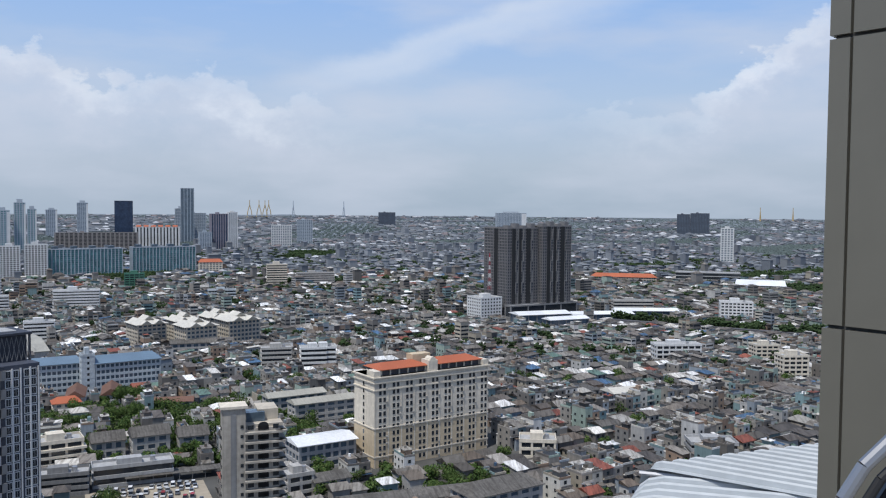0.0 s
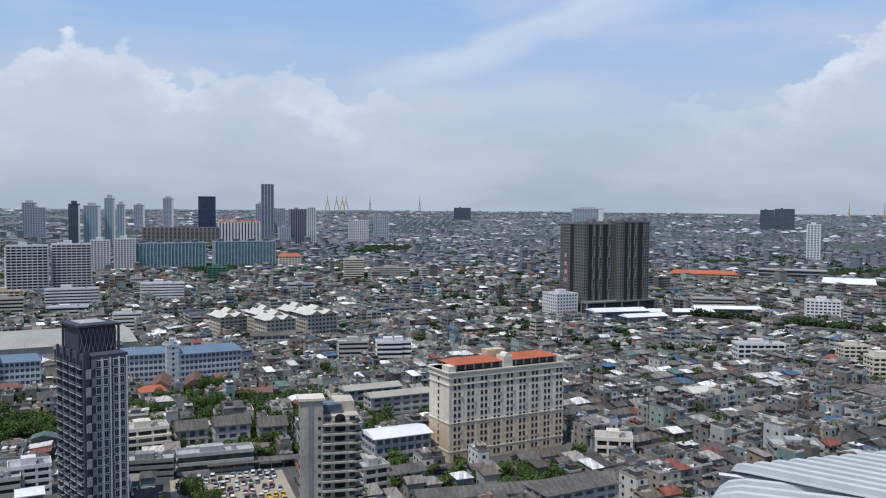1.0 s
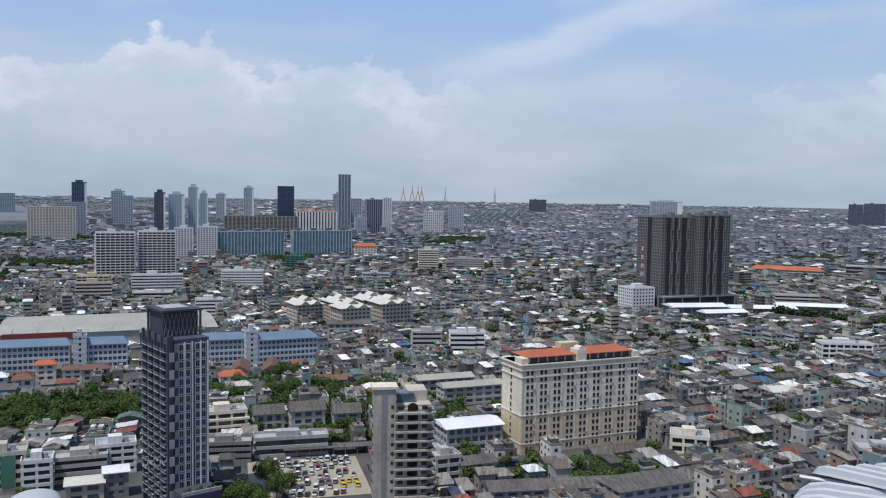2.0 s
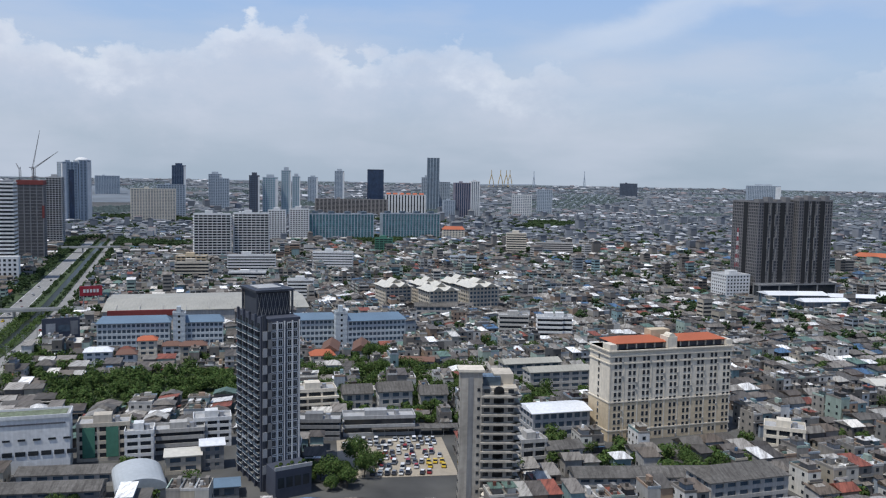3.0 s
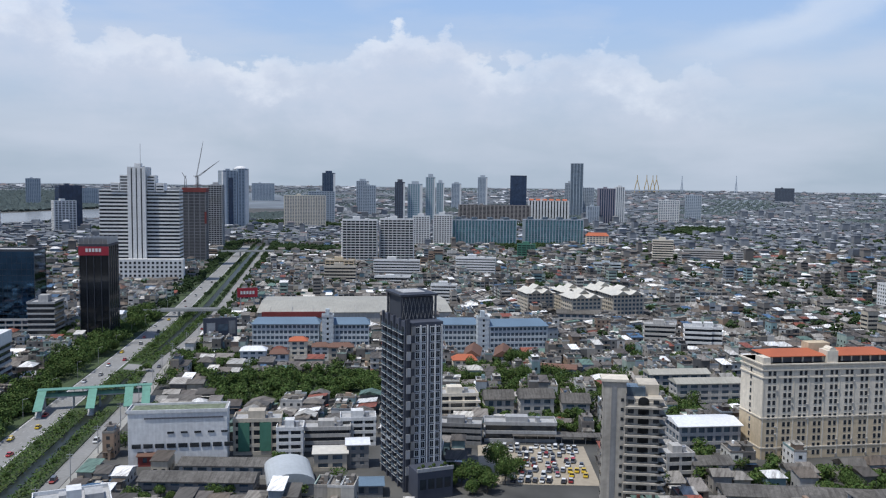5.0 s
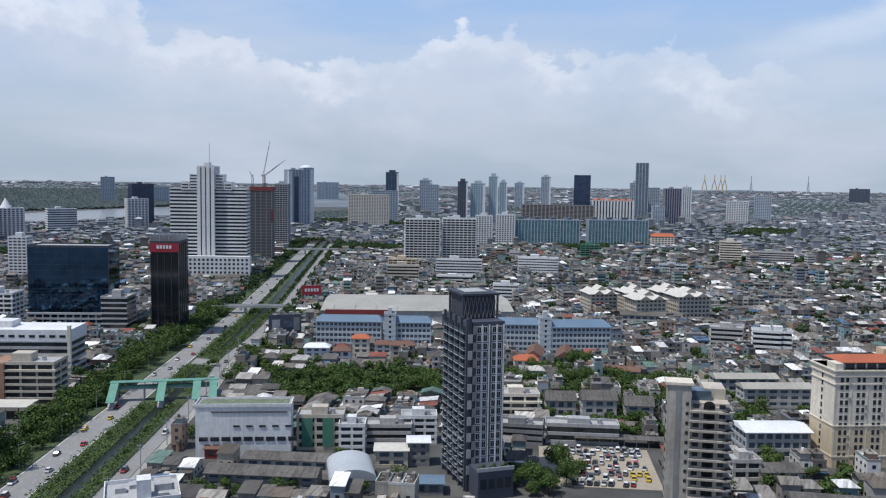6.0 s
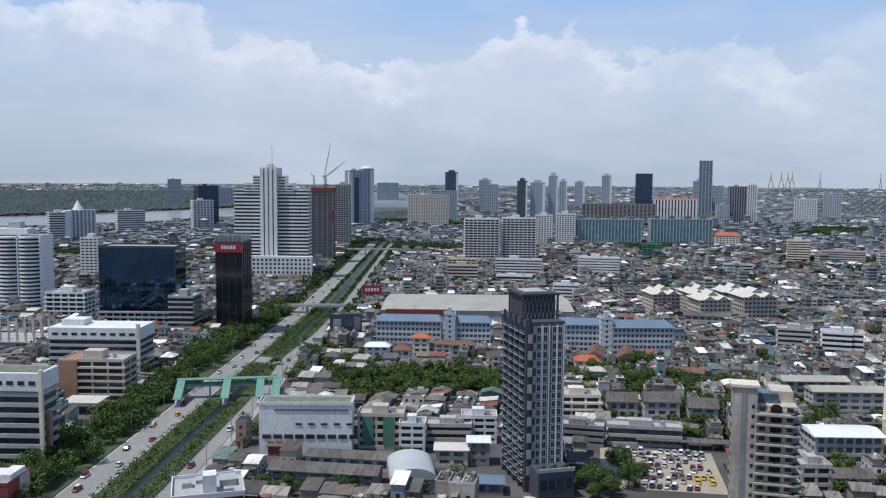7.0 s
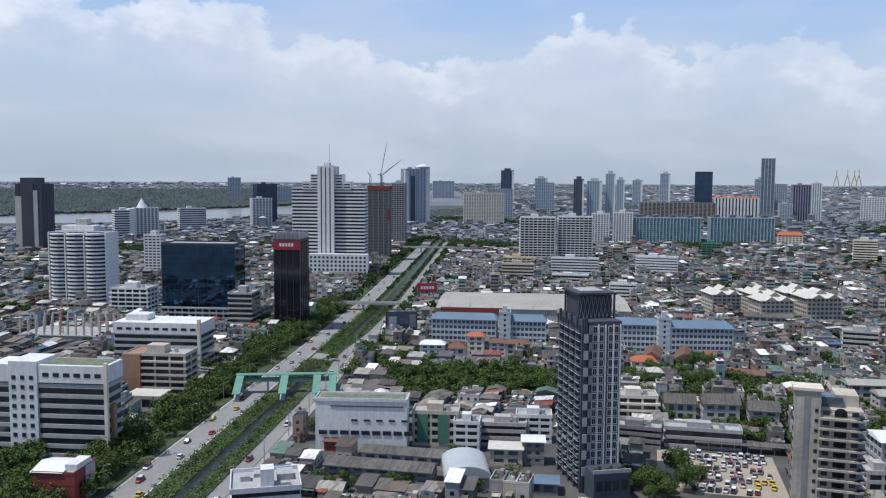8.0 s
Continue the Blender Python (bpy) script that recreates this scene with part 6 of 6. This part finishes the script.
        for _ in range(2 if detail == 2 else 1):
            if rr.random() < 0.6:
                aw, ad, az = rr.uniform(0.3, 0.8) * w, rr.uniform(1.6, 3.4), rr.uniform(2.4, max(2.6, h * 0.75))
                ax, ay = rr.uniform(0, w - aw), rr.choice((-ad, d))
                q = [(ax, ay, az), (ax + aw, ay, az), (ax + aw, ay + ad, az + 0.5), (ax, ay + ad, az + 0.5)]
                q += [(a, c, e + 0.1) for a, c, e in q]
                b.poly([tuple(m @ Vector(p)) for p in q], [(3, 2, 1, 0), (4, 5, 6, 7), (0, 1, 5, 4), (1, 2, 6, 5), (2, 3, 7, 6), (3, 0, 4, 7)], roof)
                b.box(ax + 0.3, ax + aw - 0.3, ay + 0.2, ay + ad - 0.2, 0, az, wall, m, bottom=False)
        if detail == 2 and rr.random() < 0.6:
            b.box(-0.1, w + 0.1, -1.6, 0, 2.5, 2.62, roof, m)


def pane(b, pts, m, mi):
    b.poly([tuple(m @ Vector(p)) for p in pts] if m is not None else pts, [(0, 1, 2, 3)], mi)


KINDS = ("flat-roofed concrete house", "house with a ridged sheet roof", "house with a sloping tin roof", "house with a hipped roof", "concrete shophouse with a sheet-roofed terrace")


def house_thing(seed, w, d, h, kind):
    rr = random.Random(seed)
    t = thing("house", "small weathered " + KINDS[kind] if kind != 4 else "weathered " + KINDS[kind], "house", pose(0, 0, -100 - seed), "low houses")
    part("wall", boxmesh("wall", w, d, h, M["housewall"]), t)
    r = Mesh()
    if kind in (0, 4):
        for q in ((-0.05, w + 0.05, -0.05, 0.2), (-0.05, w + 0.05, d - 0.2, d + 0.05), (-0.05, 0.2, 0.2, d - 0.2), (w - 0.2, w + 0.05, 0.2, d - 0.2)):
            r.box(*q, h, h + 0.8)
        part("parapet", r.done("parapet", M["housewall"]), t)
        part("roof_deck", boxmesh("roof_deck", w - 0.4, d - 0.4, 0.1, M["houseroof"]), t, (0.2, 0.2, h))
        if kind == 4:
            part("roof_room", boxmesh("roof_room", w * 0.55, d * 0.4, 2.3, M["housewall"]), t, (w * 0.3, d * 0.25, h + 0.05))
            part("shelter", boxmesh("shelter", w * 0.85, d * 0.65, 0.14, M["houseroof"]), t, (w * 0.1, d * 0.1, h + 2.36))
        else:
            c = Mesh()
            c.cyl(0.6, 0.6, 0, 1.3, 10)
            part("water_tank", c.done("water_tank", M["metal"]), t, (w * 0.7, d * 0.7, h + 0.1))
    else:
        rr2 = random.Random(seed)
        if kind == 2:
            p = [(-0.4, -0.5, h), (w + 0.4, -0.5, h), (w + 0.4, d + 0.5, h + 1.1), (-0.4, d + 0.5, h + 1.1)]
            r.poly(p + [(x, y, z + 0.14) for x, y, z in p], [(3, 2, 1, 0), (4, 5, 6, 7), (0, 1, 5, 4), (1, 2, 6, 5), (2, 3, 7, 6), (3, 0, 4, 7)])
        else:
            r.gable(0, w, 0, d, h, min(w, d) * 0.25, over=0.5, hip=min(w, d) * 0.45 if kind == 3 else 0)
        part("roof", r.done("roof", M["houseroof"]), t)
    win = Mesh()
    win.box(-0.08, 1.38, -0.05, 0.05, -0.08, 1.38, 0)
    win.box(0, 0.62, -0.07, 0.05, 0, 1.3, 1)
    win.box(0.68, 1.3, -0.07, 0.05, 0, 1.3, 1)
    me = win.done("window", [M["offwhite"], M["glass"]])
    nx = 2 if w > 5 else 1
    for f in range(max(1, int(h / 3))):
        for i in range(nx):
            part("window", me, t, ((i + 0.5) * w / nx - 0.65, 0, f * 3 + 1.1)) if f else None
    part("awning", boxmesh("awning", w + 0.2, 1.6, 0.1, M["houseroof"]), t, (-0.1, -1.6, 2.55))
    part("shopfront", boxmesh("shopfront", w * 0.7, 0.1, 2.2, M["glass"]), t, (w * 0.15, -0.06, 0))
    part("window", me, t, (0, d * 0.6, h - 2.0), rz=-90)
    return t


SPECS = ((4.5, 9, 8.8, 0), (7, 7.5, 5.4, 1), (6, 7, 4.8, 2), (8, 7.5, 5.6, 3), (4.2, 9.5, 8.4, 4), (9, 6.5, 4.2, 1), (5, 8, 8.2, 2), (9, 7.5, 4.8, 3), (6.5, 9, 8.2, 4), (11, 6.5, 3.6, 1), (8, 6, 3.2, 2), (8, 8.5, 9.2, 0))
HOUSES = [house_thing(i, *q) for i, q in enumerate(SPECS)]
SIZES = [q[:2] for q in SPECS]


def yaw_at(x, y):
    return 32 + 16 * noise.noise((x * 0.004, y * 0.004, 3.3)) + rng.uniform(-2, 2)


def sector(x, y):
    a = math.degrees(math.atan2(-x, y))
    return -33 < a < 72


def leafy(x, y):
    return noise.noise((x * 0.009, y * 0.009, 9.1))


used_house, singles = set(), 0
city, woods = Mesh(), Mesh()
far_city, far_woods = Mesh(), Mesh()
c32, s32 = math.cos(radians(32)), math.sin(radians(32))


def clump(mesh, x, y, z, r, n, h):
    """A tree of loose leafy lumps, for the distance."""
    for _ in range(n):
        a, q = rng.uniform(0, 6.28), r * math.sqrt(rng.random())
        s = r * rng.uniform(0.55, 0.8) / n ** 0.25
        cx, cy, cz = x + q * math.cos(a), y + q * math.sin(a), z + h * rng.uniform(0.35, 0.85)
        j = [rng.uniform(0.6, 1.25) * s for _ in range(8)]
        p = [(cx + j[0], cy, cz), (cx + j[1] * 0.3, cy + j[1], cz - j[6] * 0.2), (cx - j[2], cy + j[7] * 0.2, cz), (cx, cy - j[3], cz + j[6] * 0.2), (cx + j[0] * 0.2, cy, cz + j[4]), (cx, cy, cz - j[5])]
        mesh.poly(p, [(0, 1, 4), (1, 2, 4), (2, 3, 4), (3, 0, 4), (1, 0, 5), (2, 1, 5), (3, 2, 5), (0, 3, 5)])


def rows_of(step_u, step_v, r0, r1):
    n = int(r1 / min(step_u, step_v)) + 2
    for j in range(-n, n):
        v = j * step_v
        if abs(v) > r1:
            continue
        for i in range(-n, n):
            u = i * step_u + (j % 2) * step_u * 0.5
            x, y = u * c32 - v * s32, u * s32 + v * c32
            r = math.hypot(x, y)
            if r0 <= r < r1 and sector(x, y):
                yield x, y, r, i, j


for k in range(330):  # the avenue's trees run on into the distance
    a = 640 + k * 4
    for s in (-152, -142, -119, -109, -93):
        if rng.random() < 0.62:
            p = along(a + rng.uniform(-3, 3), s + rng.uniform(-3, 3) * (1 if s < -130 or s > -100 else 0.3))
            q = 1.0 if s < -130 or s > -100 else 0.5
            clump(woods, p.x, p.y, 0, rng.uniform(2.8, 4.6) * q, 16, rng.uniform(5.5, 9) * q)



RAIL = (152, 788, -31.0)


def quarter(cx, cy, yaw, size):
    """Plots of one quarter: terraces back to back along lanes. Gives place, yaw, width, depth, whether a shophouse, and the terrace's height."""
    c, q = math.cos(radians(yaw)), math.sin(radians(yaw))
    v, j = -size / 2, 0
    while v < size / 2:
        d = rng.uniform(8, 10.5)
        u = -size / 2 + rng.uniform(0, 4)
        while u < size / 2:
            shop, n = rng.random() < 0.42, rng.randint(2, 8)
            tall = rng.choice((3.4, 5.8, 6.2, 6.2, 8.8, 9.0)) if shop else rng.choice((3.0, 3.4, 4.2, 5.4))
            wide = rng.uniform(4.0, 5.2) if shop else rng.uniform(5, 8.5)
            for _ in range(n):
                w = wide if shop else wide * rng.uniform(0.8, 1.2)
                if u + w > size / 2 + 3:
                    break
                dd = d * (rng.uniform(0.92, 1.0) if shop else rng.uniform(0.7, 1.0))
                a, e = u + w / 2, v + dd / 2
                yield cx + a * c - e * q, cy + a * q + e * c, yaw, w - 0.05, dd, shop, tall + (rng.choice((0, 0, 0, 0.5, 2.6)) if shop else rng.uniform(-0.5, 0.9))
                u += w + (0.0 if shop else rng.uniform(0, 0.9))
            u += rng.uniform(1.2, 4.5)
        v += d + (0.9 if j % 2 else rng.uniform(3.0, 5.5))
        j += 1


def quarters(r0, r1, size=92):
    n = int(r1 / size) + 2
    for j in range(-n, n):
        for i in range(-n, n):
            u, v = i * size + (j % 2) * size * 0.4, j * size
            x, y = u * c32 - v * s32, u * s32 + v * c32
            if r0 - size < math.hypot(x, y) < r1 + size and sector(x * 0.9, y + 60):
                yaw = 32 + 13 * noise.noise((x * 0.004, y * 0.004, 3.3)) + rng.choice((0, 0, 0, -90))
                for plot in quarter(x, y, yaw, size - 5):
                    r = math.hypot(plot[0], plot[1])
                    if r0 <= r < r1 and sector(plot[0], plot[1]):
                        yield (r, *plot)


tagged(new("railway_wall", boxmesh("railway_wall", 190, 5, 4.5, M["darkgrey"])), "long dark wall beside the railway", "wall", kind="structure").matrix_world = pose(RAIL[0], RAIL[1], 0, 0, 0, RAIL[2])
keep_clear(*RAIL, 190, 26, 2)
for k in range(70):
    q = pose(RAIL[0], RAIL[1], 0, 0, 0, RAIL[2]) @ Vector((rng.uniform(0, 190), rng.uniform(8, 26), 0))
    clump(woods, q.x, q.y, 0, rng.uniform(3.5, 6), 40, rng.uniform(7, 12))

yard = []
for r, x, y, yaw, w, d, shop, h in sorted(quarters(150, 560)):
    if not is_clear(x, y, 2.4):
        continue
    if rng.random() < 0.085:
        yard.append((x, y, rng.uniform(0.6, 1.1)))
        continue
    m = Matrix.Translation((x, y, 0)) @ Matrix.Rotation(radians(yaw), 4, "Z") @ Matrix.Translation((-w / 2, -d / 2, 0))
    if singles < 210 and r < 500:
        singles += 1
        k = rng.choice((0, 4, 8, 11, 6) if shop else (1, 2, 3, 5, 7, 9, 10))
        m = m @ Matrix.Diagonal((w / SPECS[k][0], d / SPECS[k][1], h / SPECS[k][2] if not shop else 1.0, 1))
        if k not in used_house:
            used_house.add(k)
            HOUSES[k].matrix_world = m
        else:
            copy_thing(HOUSES[k], m)
    else:
        house_parts(city, w, d, h, rng.choice((0, 0, 4, 4, 2)) if shop else rng.choice((1, 1, 2, 2, 3)), rng, m=m, detail=2)

thicket("garden_trees", "scattered green garden trees among the houses", yard)


def low_height(tall=0.05, top=20):
    return rng.choice((3.2, 3.6, 4.0, 5.6, 6.0, 6.2, 8.8)) if rng.random() > tall else rng.uniform(11, top)


def in_river(x, y):
    return x < -1560 and y < 2500 + (x + 1560) * -0.9


for r, x, y, yaw, w, d, shop, h in quarters(560, 1000, 104):
    if not is_clear(x, y, 4.0):
        continue
    if leafy(x, y) > 0.55 or rng.random() < 0.075:
        clump(woods, x, y, 0, rng.uniform(3.0, 5), 30, rng.uniform(6, 11))
        continue
    m = Matrix.Translation((x, y, 0)) @ Matrix.Rotation(radians(yaw), 4, "Z") @ Matrix.Translation((-w / 2, -d / 2, 0))
    house_parts(city, w, d, h if rng.random() > 0.012 else rng.uniform(13, 20), rng.choice((0, 0, 4, 2)) if shop else rng.choice((1, 1, 2, 2, 3)), rng, m=m, detail=2 if r < 640 else 1)
for step, r0, r1, tall, top in ((12.0, 1000, 1500, 0.02, 20), (14.5, 1500, 2100, 0.02, 24)):
    for x, y, r, i, j in rows_of(step, step * 0.95, r0, r1):
        x, y = x + rng.uniform(-3, 3), y + rng.uniform(-3, 3)
        if not is_clear(x, y, 6) or in_river(x, y):
            continue
        if leafy(x * 0.6, y * 0.6) > 0.34 or rng.random() < 0.13:
            clump(woods, x, y, 0, rng.uniform(4, 7), 18, rng.uniform(6, 10))
            continue
        w, d = rng.uniform(0.5, 1.15) * step, rng.uniform(0.5, 0.95) * step
        m = Matrix.Translation((x, y, 0)) @ Matrix.Rotation(radians(yaw_at(x, y) + rng.choice((0, 90))), 4, "Z") @ Matrix.Translation((-w / 2, -d / 2, 0))
        # from 1240 to 1500 m out, houses change over to the haze-tinted palette
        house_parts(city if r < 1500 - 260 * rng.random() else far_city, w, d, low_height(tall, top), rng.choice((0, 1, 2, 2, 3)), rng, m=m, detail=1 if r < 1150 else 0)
for step, r0, r1 in ((19, 2100, 3000), (33, 3000, 4850)):
    for x, y, r, i, j in rows_of(step, step * 0.9, r0, r1):
        x, y = x + rng.uniform(-7, 7), y + rng.uniform(-7, 7)
        if not is_clear(x, y, 12) or (in_river(x, y) and r < 4200):
            continue
        if leafy(x * 0.35, y * 0.35) > 0.08 or rng.random() < 0.2:
            clump(far_woods, x, y, ground_z(r) - 3, rng.uniform(7, 12), 6, rng.uniform(5, 8) * (0.6 if r > 3900 else 1))
            continue
        w, d = rng.uniform(0.4, 1.1) * step, rng.uniform(0.4, 0.9) * step
        h = rng.choice((3, 4, 5, 6, 7)) * (0.8 if r > 3600 else 1) if r > 3300 or rng.random() < 0.98 else rng.uniform(12, 26)
        m = Matrix.Translation((x, y, ground_z(r) - 0.5)) @ Matrix.Rotation(radians(yaw_at(x, y)), 4, "Z") @ Matrix.Translation((-w / 2, -d / 2, 0))
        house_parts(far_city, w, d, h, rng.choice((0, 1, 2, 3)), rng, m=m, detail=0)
forest = Mesh()
for x, y, r, i, j in rows_of(24, 24, 1900, 4150):
    if x < -2000 and y < 2400 - (x + 2000) * 0.75 and is_clear(x, y) and x + 0.05 * y < -2060:
        clump(forest, x + rng.uniform(-8, 8), y + rng.uniform(-8, 8), ground_z(r), rng.uniform(12, 17), 7, rng.uniform(7, 10))
tagged(new("low_city", city.done("low_city", [M["citywall"], M["cityroof"], M["glass"]])), "dense low houses and shophouses with tin and concrete roofs", "houses", kind="stuff")
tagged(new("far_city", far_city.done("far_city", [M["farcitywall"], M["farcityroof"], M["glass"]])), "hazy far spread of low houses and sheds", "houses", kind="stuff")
tagged(new("city_trees", woods.done("city_trees", M["farleaf"])), "scattered dark green trees between the houses", "trees", kind="stuff")
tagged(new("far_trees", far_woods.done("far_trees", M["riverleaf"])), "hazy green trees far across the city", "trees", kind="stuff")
tagged(new("river_woods", forest.done("river_woods", M["riverleaf"])), "flat woods beyond the river in haze-paled green", "woods", kind="stuff")
for lst, used in ((TREES, first_use), (HOUSES, used_house), (CARS, used_car)):
    for k, o in enumerate(lst):
        if k not in used:
            for q in (*o.children_recursive, o):
                bpy.data.objects.remove(q)
